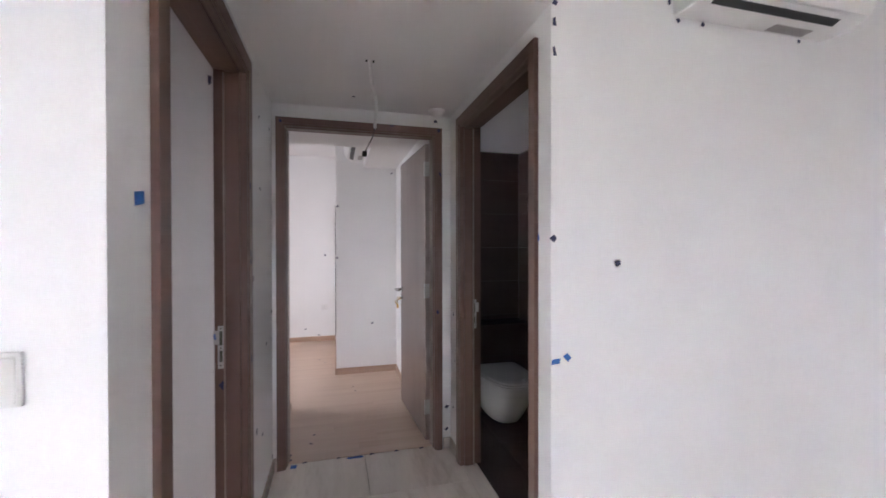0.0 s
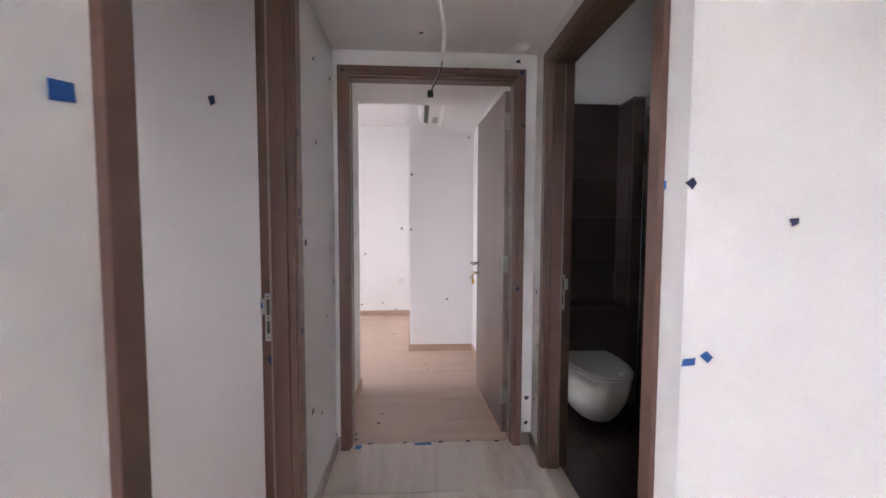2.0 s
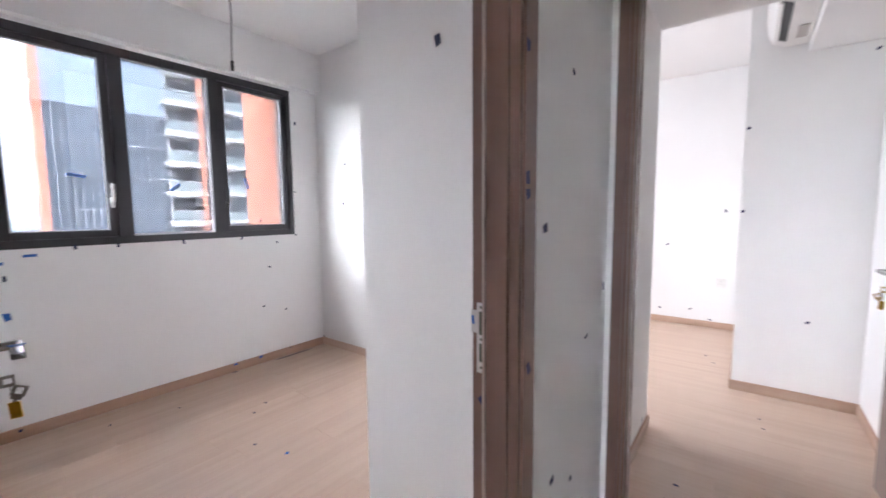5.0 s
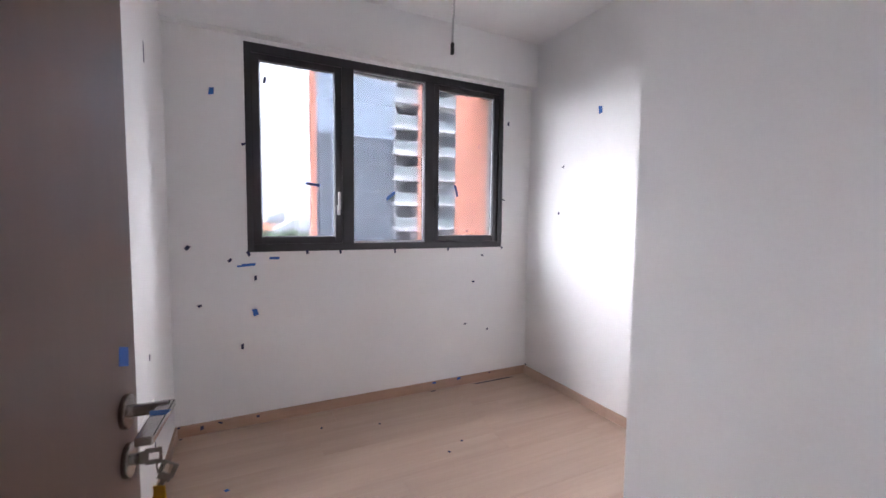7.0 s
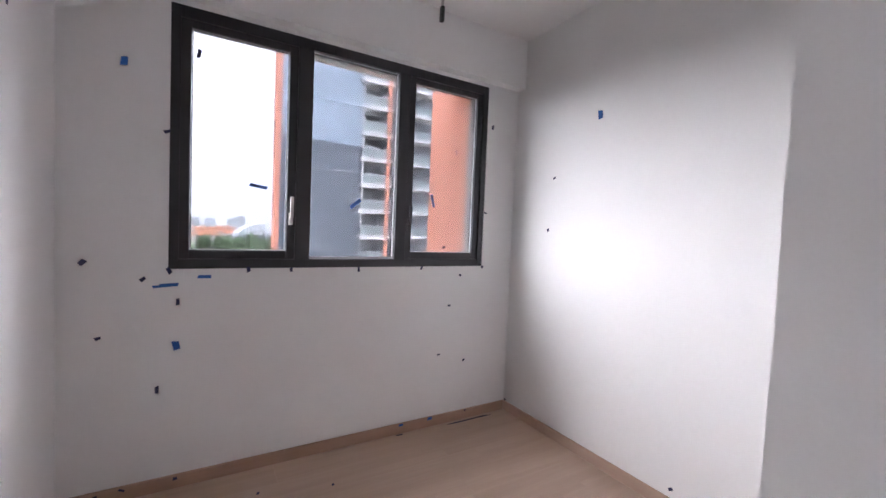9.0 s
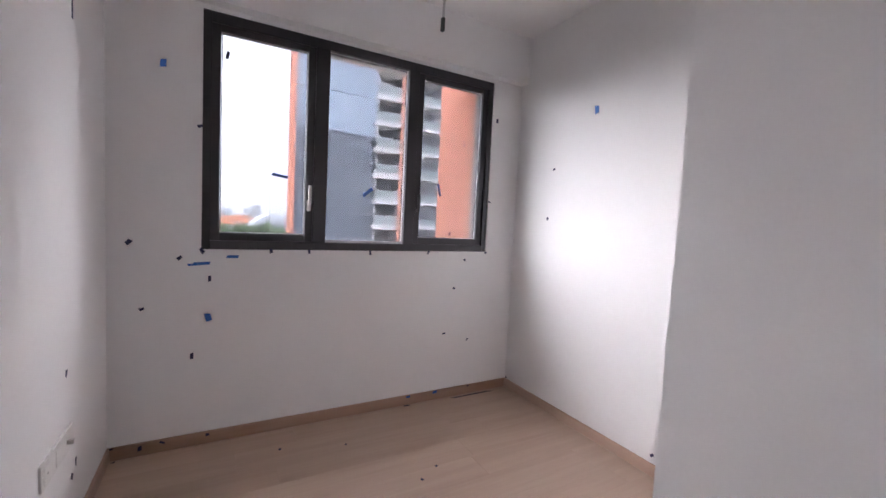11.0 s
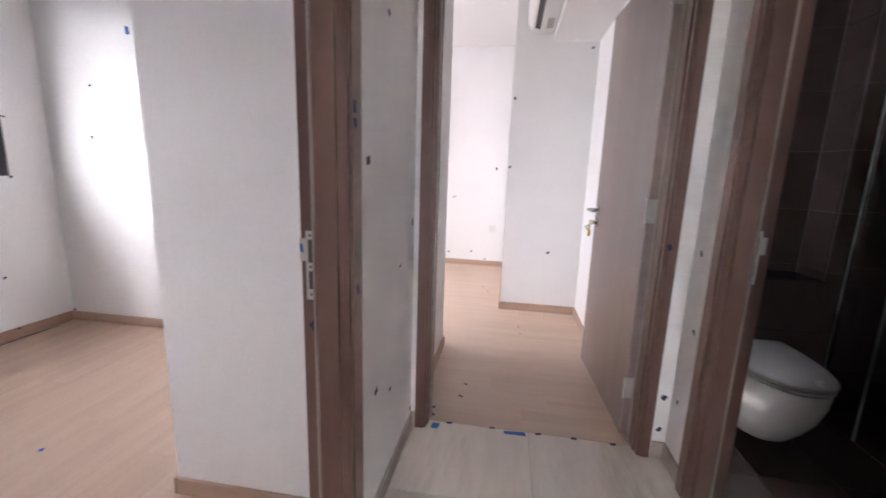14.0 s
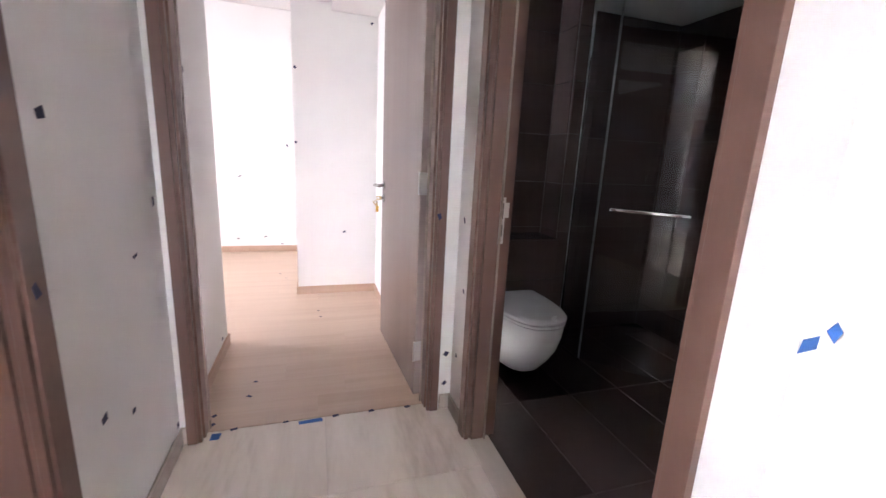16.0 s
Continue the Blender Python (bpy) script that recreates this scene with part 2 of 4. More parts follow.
# blotchy low-panel colour stands in for irregular reflections in the glass
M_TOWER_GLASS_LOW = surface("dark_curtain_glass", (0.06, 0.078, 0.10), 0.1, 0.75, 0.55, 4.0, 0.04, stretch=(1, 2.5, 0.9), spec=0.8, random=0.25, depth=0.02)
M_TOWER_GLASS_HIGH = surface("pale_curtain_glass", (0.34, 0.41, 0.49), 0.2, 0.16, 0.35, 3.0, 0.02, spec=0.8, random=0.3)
M_MULLION = surface("grey_mullion", (0.58, 0.60, 0.63), 0.5, 0.1)
M_BALCONY_GLASS = surface("green_balustrade_glass", (0.27, 0.31, 0.305), 0.08, 0.12, 0.5, 5.0, 0.0, spec=0.8)
# grey stands in for shade behind curtain gaps and in fan grilles
M_TOWER_SHADE = surface("shaded_tower_recess", (0.22, 0.22, 0.23), 0.6, 0.3, 0.7, 5.0, 0.0)
# foliage lightened: haze over the distant trees is put into the colour
M_LEAVES = surface("hazy_tree_foliage", (0.15, 0.21, 0.11), 0.75, 0.5, 0.5, 4.0, 0.2)
M_BARK = surface("bark", (0.12, 0.09, 0.065), 0.9, 0.3, 2.0, 20.0, 0.3)
M_GRASS = surface("ground_green", (0.20, 0.20, 0.165), 0.95, 0.4, 0.02, 0.4, 0.0)
M_ROOF = surface("orange_roof_tile", (0.50, 0.19, 0.10), 0.8, 0.2, 0.4, 8.0, 0.1)
M_HOUSE = surface("cream_render", (0.66, 0.63, 0.58), 0.85, 0.08, 0.3, 6.0, 0.1)
M_BLOCK = surface("pale_block_render", (0.70, 0.72, 0.75), 0.85, 0.1, 0.1, 3.0, 0.0)
M_WINDOW_FAR = surface("far_window_glass", (0.20, 0.22, 0.24), 0.2, 0.3, 0.5, 3.0, 0.0)

# ---------------------------------------------------------------- mesh helpers


def add_box(bm, x0, x1, y0, y1, z0, z1, m=None):
    c = [bm.verts.new(Vector(p) if m is None else m @ Vector(p)) for p in
         ((x0, y0, z0), (x1, y0, z0), (x1, y1, z0), (x0, y1, z0), (x0, y0, z1), (x1, y0, z1), (x1, y1, z1), (x0, y1, z1))]
    for f in ((0, 3, 2, 1), (4, 5, 6, 7), (0, 1, 5, 4), (1, 2, 6, 5), (2, 3, 7, 6), (3, 0, 4, 7)):
        bm.faces.new([c[i] for i in f])
    return c


def soften(bm, width, segments=2):
    bm.normal_update()
    edges = [e for e in bm.edges if len(e.link_faces) == 2 and e.calc_face_angle(0) > 0.7]
    bmesh.ops.bevel(bm, geom=edges, offset=width, segments=segments, profile=0.6, affect="EDGES", clamp_overlap=True)
    return bm


def box(x0, x1, y0, y1, z0, z1, bevel=0.0, segments=2, m=None):
    bm = bmesh.new()
    add_box(bm, x0, x1, y0, y1, z0, z1, m)
    return soften(bm, bevel, segments) if bevel else bm


def cyl(radius, length, m=None, sides=24, radius2=None, bevel=0.0):
    bm = bmesh.new()
    bmesh.ops.create_cone(bm, cap_ends=True, segments=sides, radius1=radius, radius2=radius if radius2 is None else radius2, depth=length)
    if bevel:
        soften(bm, bevel, 2)
    if m is not None:
        bmesh.ops.transform(bm, matrix=m, verts=bm.verts)
    return bm


def merge(*parts):
    out = bmesh.new()
    for p in parts:
        me = bpy.data.meshes.new("tmp")
        p.to_mesh(me)
        out.from_mesh(me)
        bpy.data.meshes.remove(me)
        p.free()
    return out


def mesh_of(name, bm, material, smooth=False):
    me = bpy.data.meshes.new(name)
    bm.normal_update()
    bmesh.ops.recalc_face_normals(bm, faces=bm.faces)
    bm.to_mesh(me)
    bm.free()
    me.materials.append(material)
    if smooth:
        me.polygons.foreach_set("use_smooth", [True] * len(me.polygons))
        me.set_sharp_from_angle(angle=radians(35))
    return me


def part(name, bm, material, parent, label="", smooth=False):
    ob = new(name, mesh_of(name, bm, material, smooth))
    ob.parent = parent
    return tagged(ob, label)


def thing(name, m, label, category, group=""):
    ob = new(name)
    ob.matrix_world = m
    ob.empty_display_size = 0.1
    return tagged(ob, label, category, group)


def structure(name, bm, material, label, category="wall"):
    return tagged(new(name, mesh_of(name, bm, material)), label, category, "", "structure")


def wall(name, axis, a0, a1, b0, b1, z0, z1, holes=(), label="white painted wall"):
    """A wall slab from a0 to a1 in thickness and b0 to b1 in length, with rectangular openings (b0, b1, z0, z1)."""
    bm = bmesh.new()

    def slab(p, q, r, s):
        if q - p > 1e-4 and s - r > 1e-4:
            if axis == "x":
                add_box(bm, a0, a1, p, q, r, s)
            else:
                add_box(bm, p, q, a0, a1, r, s)
    at = b0
    for p, q, r, s in sorted(holes):
        slab(at, p, z0, z1)
        slab(p, q, z0, r)
        slab(p, q, s, z1)
        at = q
    slab(at, b1, z0, z1)
    return structure(name, bm, M_WALL, label)


def tube(name, points, radius, material, parent=None, sides=10):
    """A round cable through points."""
    cu = bpy.data.curves.new(name, "CURVE")
    cu.dimensions, cu.bevel_depth, cu.bevel_resolution, cu.resolution_u = "3D", radius, 3, 8
    sp = cu.splines.new("BEZIER")
    sp.bezier_points.add(len(points) - 1)
    for p, co in zip(sp.bezier_points, points):
        p.co = co
        p.handle_left_type = p.handle_right_type = "AUTO"
    cu.use_fill_caps = True
    tmp = bpy.data.objects.new(name, cu)
    scene.collection.objects.link(tmp)
    me = bpy.data.meshes.new_from_object(tmp.evaluated_get(bpy.context.evaluated_depsgraph_get()))
    bpy.data.objects.remove(tmp)
    me.materials.clear()
    me.materials.append(material)
    me.polygons.foreach_set("use_smooth", [True] * len(me.polygons))
    ob = new(name, me)
    ob.parent = parent
    return ob


# ---------------------------------------------------------------- plan (metres)
CORR_W, CORR_E = -0.268, 0.855          # corridor side walls
LIV_W_Y, LIV_E_Y = 0.865, 1.38          # living-room walls beside the corridor mouth
D2_Y = 2.70                             # corridor end wall, near face
WIN_X = -3.067                          # window wall, inner face
B1_S, B1_N = 0.965, 3.446               # small bedroom side walls
NIB_Y, NIB_X = 2.132, -0.997            # wardrobe recess corner
CEIL, LOW = 2.655, 2.233                # ceilings

# ---------------------------------------------------------------- walls
wall("wall_corridor_west", "x", -0.375, CORR_W, LIV_W_Y, D2_Y, 0, CEIL, [(1.075, 1.985, 0, 2.13)])
wall("wall_corridor_east", "x", CORR_E, 0.965, LIV_E_Y, 3.42, 0, CEIL, [(1.50, 2.49, 0, 2.13)])
wall("wall_corridor_end", "y", D2_Y, 2.79, -0.375, CORR_E, 0, CEIL, [(-0.22, 0.772, 0, 2.13)])
wall("wall_living_west", "y", LIV_W_Y, B1_S, WIN_X, -0.375, 0, CEIL)
wall("wall_living_east", "y", LIV_E_Y, 1.48, 0.965, 4.6, 0, CEIL)
wall("wall_bulkhead_corridor", "y", LIV_E_Y, 1.42, CORR_W, CORR_E, LOW, CEIL)
wall("wall_window", "x", -3.25, WIN_X, LIV_W_Y, 6.36, 0, CEIL, [(1.362, 3.188, 1.068, 2.302), (3.68, 4.95, 0.80, 2.302)])
wall("wall_party", "y", B1_N, 3.616, WIN_X, -0.375, 0, CEIL)
wall("wall_recess_side", "x", NIB_X, -0.897, NIB_Y, B1_N, 0, CEIL)
wall("wall_recess_front", "y", NIB_Y, 2.232, -0.897, -0.375, 0, CEIL)
wall("wall_bedroom_entry", "x", -0.375, -0.265, 2.79, 3.616, 0, CEIL)
wall("wall_bedroom_east", "x", 0.748, 0.85, 2.79, 4.508, 0, CEIL)
wall("wall_bedroom_column", "y", 4.508, 6.18, 0.109, 0.85, 0, CEIL)
wall("wall_bedroom_far", "y", 6.18, 6.36, WIN_X, 0.109, 0, CEIL)
# openings in back and far west walls are unseen, added to admit light
wall("wall_living_back", "y", -4.2, -4.05, -3.25, 4.6, 0, CEIL, [(0.02, 0.58, 1.14, 1.92)])
wall("wall_living_far_west", "x", -3.40, -3.25, -4.2, LIV_W_Y, 0, CEIL, [(-1.22, -0.72, 1.05, 1.98)])
wall("wall_living_far_east", "x", 4.6, 4.75, -4.2, 1.48, 0, CEIL)
wall("wall_beam_window", "x", WIN_X, -2.995, B1_S, B1_N, 2.325, CEIL, label="white beam above the window")

# ---------------------------------------------------------------- floors and ceilings
floor_1 = structure("floor_bedroom_1", box(WIN_X, CORR_W - 0.04, B1_S, B1_N, -0.12, -0.006), M_GROUT, "light oak vinyl plank floor", "floor")
floor_2 = structure("floor_bedroom_2", box(WIN_X, 0.748, 2.755, 6.18, -0.12, -0.006), M_GROUT, "light oak vinyl plank floor", "floor")
floor_3 = structure("floor_living", merge(box(-3.25, 4.6, -4.05, LIV_W_Y, -0.12, -0.0065), box(-0.31, 0.86, LIV_W_Y, 2.755, -0.12, -0.0065), box(0.86, 0.957, 1.50, 2.49, -0.12, -0.0065), box(0.86, 4.6, LIV_W_Y, LIV_E_Y, -0.12, -0.0065)), M_LIGHT_GROUT, "polished beige porcelain tile floor", "floor")
floor_4 = structure("floor_bathroom", box(0.958, 2.65, 1.38, 3.46, -0.12, -0.032), M_GROUT, "dark brown tiled bathroom floor", "floor")
structure("ceiling_bedroom_1", box(WIN_X - 0.1, CORR_W - 0.05, 0.9, 3.5, CEIL, 2.8), M_CEIL, "white painted ceiling", "ceiling")
structure("ceiling_bedroom_2", box(WIN_X - 0.1, 0.85, 2.72, 6.36, CEIL + 0.003, 2.8), M_CEIL, "white painted ceiling", "ceiling")
structure("ceiling_living", box(-3.40, 4.75, -4.2, 1.5, CEIL + 0.006, 2.8), M_CEIL, "white painted ceiling", "ceiling")
structure("ceiling_corridor", box(CORR_W, CORR_E, 1.42, D2_Y, LOW, LOW + 0.1), M_CEIL, "white lowered corridor ceiling", "ceiling")
structure("ceiling_bedroom_entry", box(-0.265, 0.748, 2.79, 3.616, 2.21, 2.32), M_CEIL, "white lowered ceiling at the bedroom entry", "ceiling")
structure("ceiling_bedroom_bulkhead", box(0.40, 0.748, 3.616, 4.508, 2.21, CEIL), M_CEIL, "white bulkhead beside the air conditioner", "ceiling")
structure("ceiling_bathroom", box(0.965, 2.75, 1.48, 3.46, 2.20, 2.3), M_CEIL, "shaded white bathroom ceiling", "ceiling")
structure("wall_bathroom_shell", merge(box(0.965, 2.85, 3.46, 3.60, -0.12, 2.4), box(2.65, 2.75, 1.38, 3.46, -0.12, 2.4)), M_GROUT, "bathroom wall behind the tiles")
# dark line in the corner, drawn as a thin strip in the window-frame colour
structure("dark_strip_column_edge", box(0.100, 0.109, 6.140, 6.166, 0.07, 1.95), M_ALU, "thin dark strip in the corner behind the column", "trim")

# ---------------------------------------------------------------- skirtings


def skirting(name, x0, x1, y0, y1, height, material, label):
    ob = structure(name, soften(box(x0, x1, y0, y1, 0, height), 0.003, 1), material, label, "skirting")
    return ob


SK = "oak-coloured skirting board"
T = 0.013
skirting("baseboard_window_wall", WIN_X, WIN_X + T, B1_S + T, B1_N - T, 0.068, M_SKIRT, SK)
M_SKIRT_X = wood("oak_skirting_across", (0.42, 0.285, 0.21), (0.54, 0.38, 0.29), 0.45, "x", 0.1, 0.7)
skirting("baseboard_bedroom_south", WIN_X, -0.44, B1_S, B1_S + T, 0.068, M_SKIRT_X, SK)
skirting("baseboard_bedroom_north", WIN_X, NIB_X, B1_N - T, B1_N, 0.068, M_SKIRT_X, SK)
skirting("baseboard_recess_side", NIB_X - T, NIB_X, NIB_Y - T, B1_N - T, 0.068, M_SKIRT, SK)
skirting("baseboard_recess_front", NIB_X, -0.42, NIB_Y - T, NIB_Y, 0.068, M_SKIRT_X, SK)
skirting("baseboard_entry_west", -0.265, -0.265 + T, 2.84, 3.616, 0.068, M_SKIRT, SK)
skirting("baseboard_entry_end", -0.36, -0.265 + T, 3.616, 3.616 + T, 0.068, M_SKIRT_X, SK)
skirting("baseboard_entry_east", 0.748 - T, 0.748, 2.84, 4.508 - T, 0.068, M_SKIRT, SK)
skirting("baseboard_column_front", 0.109 - T, 0.748, 4.508 - T, 4.508, 0.068, M_SKIRT_X, SK)
skirting("baseboard_column_side", 0.109 - T, 0.109, 4.508, 6.18 - T, 0.068, M_SKIRT, SK)
skirting("baseboard_far", WIN_X, 0.109, 6.18 - T, 6.18, 0.068, M_SKIRT_X, SK)
TK = "beige porcelain skirting tile"
skirting("baseboard_corridor_west", CORR_W, CORR_W + 0.011, 2.022, D2_Y - 0.011, 0.075, M_TILE_SKIRT, TK)
skirting("baseboard_corridor_west_near", CORR_W, CORR_W + 0.011, LIV_W_Y, 1.034, 0.075, M_TILE_SKIRT, TK)
skirting("baseboard_corridor_east", CORR_E - 0.011, CORR_E, 2.525, D2_Y - 0.011, 0.075, M_TILE_SKIRT, TK)
skirting("baseboard_corridor_end", 0.80, CORR_E, D2_Y - 0.011, D2_Y, 0.075, M_TILE_SKIRT, TK)
skirting("baseboard_corridor_end_west", CORR_W, -0.247, D2_Y - 0.011, D2_Y, 0.075, M_TILE_SKIRT, TK)
skirting("baseboard_living_west", -3.25, CORR_W + 0.011, LIV_W_Y - 0.011, LIV_W_Y, 0.075, M_TILE_SKIRT, TK)
skirting("baseboard_living_east", CORR_E - 0.011, 4.6, LIV_E_Y - 0.011, LIV_E_Y, 0.075, M_TILE_SKIRT, TK)

# ---------------------------------------------------------------- door frames and doors


def door_frame(name, m, width, depth, arch, head=2.09, far_side=True, label="taupe wood-laminate door frame"):
    """Lining, stop and architraves round a clear opening: u across, v into the wall, z up."""
    root = tagged(new(name), label, "door frame", "", "structure")
    root.matrix_world = m
    stop0, stop1 = 0.018, depth - 0.046

    def upright(side):
        s = 1 if side == "right" else -1
        u = width if side == "right" else 0.0
        bm = bmesh.new()

        def slab(a, b, v0, v1, z1):
            add_box(bm, min(u + s * a, u + s * b), max(u + s * a, u + s * b), v0, v1, 0, z1)
        slab(0.012, 0.034, -0.006, depth, head + 0.034)                  # lining
        slab(0.0, 0.020, stop0, stop1, head)                          # stop
        slab(0.006, 0.030, -0.010, 0.006, head + 0.020)                 # inner bead
        slab(0.020, arch, -0.017, 0.004, head + arch)                   # architrave
        if far_side:
            slab(0.012, arch, depth - 0.004, depth + 0.010, head + arch)      # architrave, far side
        return part("jamb", soften(bm, 0.0008, 1), M_FRAME, root)
    left, right = upright("left"), upright("right")
    bm = bmesh.new()
    add_box(bm, -0.012, width + 0.012, 0.0, depth, head + 0.012, head + 0.034)
    add_box(bm, 0.0, width, stop0, stop1, head, head + 0.020)
    add_box(bm, -0.006, width + 0.006, -0.010, 0.006, head + 0.006, head + 0.030)
    add_box(bm, -0.020, width + 0.020, -0.017, 0.004, head + 0.020, head + arch)
    if far_side:
        add_box(bm, -0.012, width + 0.012, depth, depth + 0.010, head + 0.012, head + arch)
    part("head", soften(bm, 0.0008, 1), M_FRAME, root)
    for u0, u1 in ((0.001, 0.009), (width - 0.009, width - 0.001)):
        part("seal", box(u0, u1, stop1, stop1 + 0.006, 0, head - 0.004), M_SEAL, root, "brown rubber door seal")
    return root, left, right, stop1


def strike_plate(jamb, u, face, v, z):
    """Steel keep with two square mortices and a lip, screwed to a jamb face; face: +1 or -1, the way it looks along u."""
    bm = bmesh.new()
    t = 0.0018 * face
    a, b = min(u, u + t), max(u, u + t)
    for z0, z1 in ((0.0, 0.028), (0.076, 0.098), (0.158, 0.180)):
        add_box(bm, a, b, v, v + 0.024, z + z0, z + z1)
    for z0, z1 in ((0.028, 0.076), (0.098, 0.158)):
        add_box(bm, a, b, v, v + 0.006, z + z0, z + z1)
        add_box(bm, a, b, v + 0.018, v + 0.024, z + z0, z + z1)
    add_box(bm, a, b, v + 0.024, v + 0.040, z + 0.102, z + 0.160)
    part("strike_plate", bm, M_NICKEL, jamb, "satin steel strike plate")
    # flush dark patches stand in for shade in the uncut mortices; screws share it
    bm = bmesh.new()
    for z0, z1 in ((0.028, 0.076), (0.098, 0.158)):
        add_box(bm, min(u, u + t * 0.4), max(u, u + t * 0.4), v + 0.006, v + 0.018, z + z0, z + z1)
    for zs in (0.014, 0.087, 0.169):
        add_box(bm, min(u + t, u + 1.3 * t), max(u + t, u + 1.3 * t), v + 0.009, v + 0.015, z + zs - 0.003, z + zs + 0.003)
    part("mortice", bm, M_MORTICE, jamb, "dark latch mortices")


def axes(origin, u, v):
    u, v = Vector(u), Vector(v)
    w = u.cross(v)
    m = Matrix((u, v, w)).transposed().to_4x4()
    m.translation = origin
    return m


frame_1, jl, jr, st = door_frame("door_1", axes((CORR_W, 1.115, 0), (0, 1, 0), (-1, 0, 0)), 0.82, 0.120, 0.082, far_side=False)
strike_plate(jr, 0.832, -1, st + 0.009, 0.85)
frame_2, jl, jr, st = door_frame("door_2", axes((-0.187, D2_Y, 0), (1, 0, 0), (0, 1, 0)), 0.922, 0.122, 0.057)
frame_3, jl, jr, st = door_frame("door_3", axes((CORR_E, 2.450, 0), (0, -1, 0), (1, 0, 0)), 0.905, 0.118, 0.070)
strike_plate(jl, -0.012, 1, 0.0735, 0.850)


def lever_set(parent, x, z, toward):
    """Rose, bent lever and lock escutcheon on the face that looks along +y of the leaf."""
    ry = pose(0, 0, 0, 90)
    rose = part("rose", cyl(0.026, 0.009, pose(x, 0.0045, z) @ ry, 32, bevel=0.002), M_STEEL, parent, "round satin steel rose", True)
    part("neck", cyl(0.0095, 0.052, pose(x, 0.034, z) @ ry, 20), M_STEEL, rose, "", True)
    bm = box(-0.013, 0.112, 0.044, 0.066, -0.0065, 0.0065, 0.003, 3)
    bmesh.ops.transform(bm, matrix=pose(x, 0, z) @ Matrix.Diagonal((toward, 1, 1, 1)), verts=bm.verts)
    part("lever", bm, M_STEEL, rose, "satin steel lever handle", True)
    lock = part("escutcheon", cyl(0.026, 0.009, pose(x, 0.0045, z - 0.078) @ ry, 32, bevel=0.002), M_STEEL, parent, "round steel lock escutcheon", True)
    part("lock_cylinder", cyl(0.0085, 0.014, pose(x, 0.011, z - 0.078) @ ry, 20), M_STEEL, lock, "", True)
    return lock


def key_shape(m):
    """A flat key: bow with a slot, and a notched blade pointing along -y."""
    bm = bmesh.new()
    add_box(bm, -0.0012, 0.0012, 0.0, 0.007, -0.010, 0.010, m)
    add_box(bm, -0.0012, 0.0012, 0.012, 0.026, 0.006, 0.013, m)
    add_box(bm, -0.0012, 0.0012, 0.012, 0.026, -0.013, -0.006, m)
    add_box(bm, -0.0012, 0.0012, 0.007, 0.012, -0.013, 0.013, m)
    add_box(bm, -0.0012, 0.0012, 0.026, 0.030, -0.013, 0.013, m)
    for k in range(4):
        add_box(bm, -0.001, 0.001, -0.0055 * (k + 1), -0.0055 * k, -0.004, 0.003 + 0.0012 * (k % 2), m)
    return bm


def key_bunch(parent, x, z, brass):
    metal = M_BRASS if brass else M_KEY
    key = part("key", key_shape(pose(x, 0.018, z)), metal, parent, "key turned in the lock")
    ring = bmesh.new()
    for k in range(20):
        a, b = 2 * math.pi * k / 20, 2 * math.pi * (k + 1) / 20
        for r, w in ((0.010, 0.0008),):
            c = Vector((x, 0.044 + r * 0.4 * math.cos(a), z - 0.018 + r * math.sin(a)))
            d = Vector((x, 0.044 + r * 0.4 * math.cos(b), z - 0.018 + r * math.sin(b)))
            add_box(ring, min(c.x, d.x) - w, max(c.x, d.x) + w, min(c.y, d.y) - w, max(c.y, d.y) + w, min(c.z, d.z) - w, max(c.z, d.z) + w)
    part("key_ring", ring, M_STEEL, parent, "small steel key ring")
    part("spare_key", key_shape(pose(x + 0.006, 0.046, z - 0.046, 68, 10, 15)), metal, parent, "spare key hanging from the ring")
    part("key_tag", box(-0.0015, 0.0015, -0.011, 0.011, -0.026, 0.010, 0.001, 1, pose(x - 0.006, 0.044, z - 0.058, 8, 6, 30)), M_YELLOW, parent, "yellow plastic key tag")


def door_leaf(m, width, label, laminate, brass=False, hinges=True, height=2.075, handle_z=0.99):
    """Leaf from its hinge edge along +x; the face with the keys looks along +y."""
    root = thing("door_leaf", m, label, "door")
    part("panel", soften(box(0.0, width, -0.040, 0.0, 0.008, height), 0.0015, 1), laminate, root)
    lock = lever_set(root, width - 0.062, handle_z, -1)
    key_bunch(root, width - 0.062, handle_z - 0.078, brass)
    ry = pose(0, 0, 0, 90)
    part("rose", cyl(0.026, 0.009, pose(width - 0.062, -0.0445, handle_z) @ ry, 32), M_STEEL, root, "", True)
    part("lever", box(width - 0.170, width - 0.050, -0.100, -0.088, handle_z - 0.010, handle_z + 0.010, 0.004, 3), M_STEEL, root, "satin steel lever handle", True)
    part("neck", cyl(0.0095, 0.05, pose(width - 0.062, -0.066, handle_z) @ ry, 20), M_STEEL, root, "", True)
    if hinges:
        for z in (0.24, 1.05, 1.90):
            part("hinge", merge(box(-0.0022, 0.0, -0.036, -0.004, z - 0.05, z + 0.05), cyl(0.006, 0.1, pose(-0.004, 0.004, z), 12)), M_LABEL, root, "pale steel butt hinge")
    return root


def turned(origin, degrees):
    return pose(*origin, 0, 0, degrees)


# this backlit leaf has its shade put into the laminate colour
leaf_1 = door_leaf(turned((-0.392, 1.112, 0), 175.5) @ Matrix.Diagonal((1, -1, 1, 1)), 0.80, "laminate door standing open, keys in its lock, shade in its colour", M_LEAF_SHADED, handle_z=0.972)
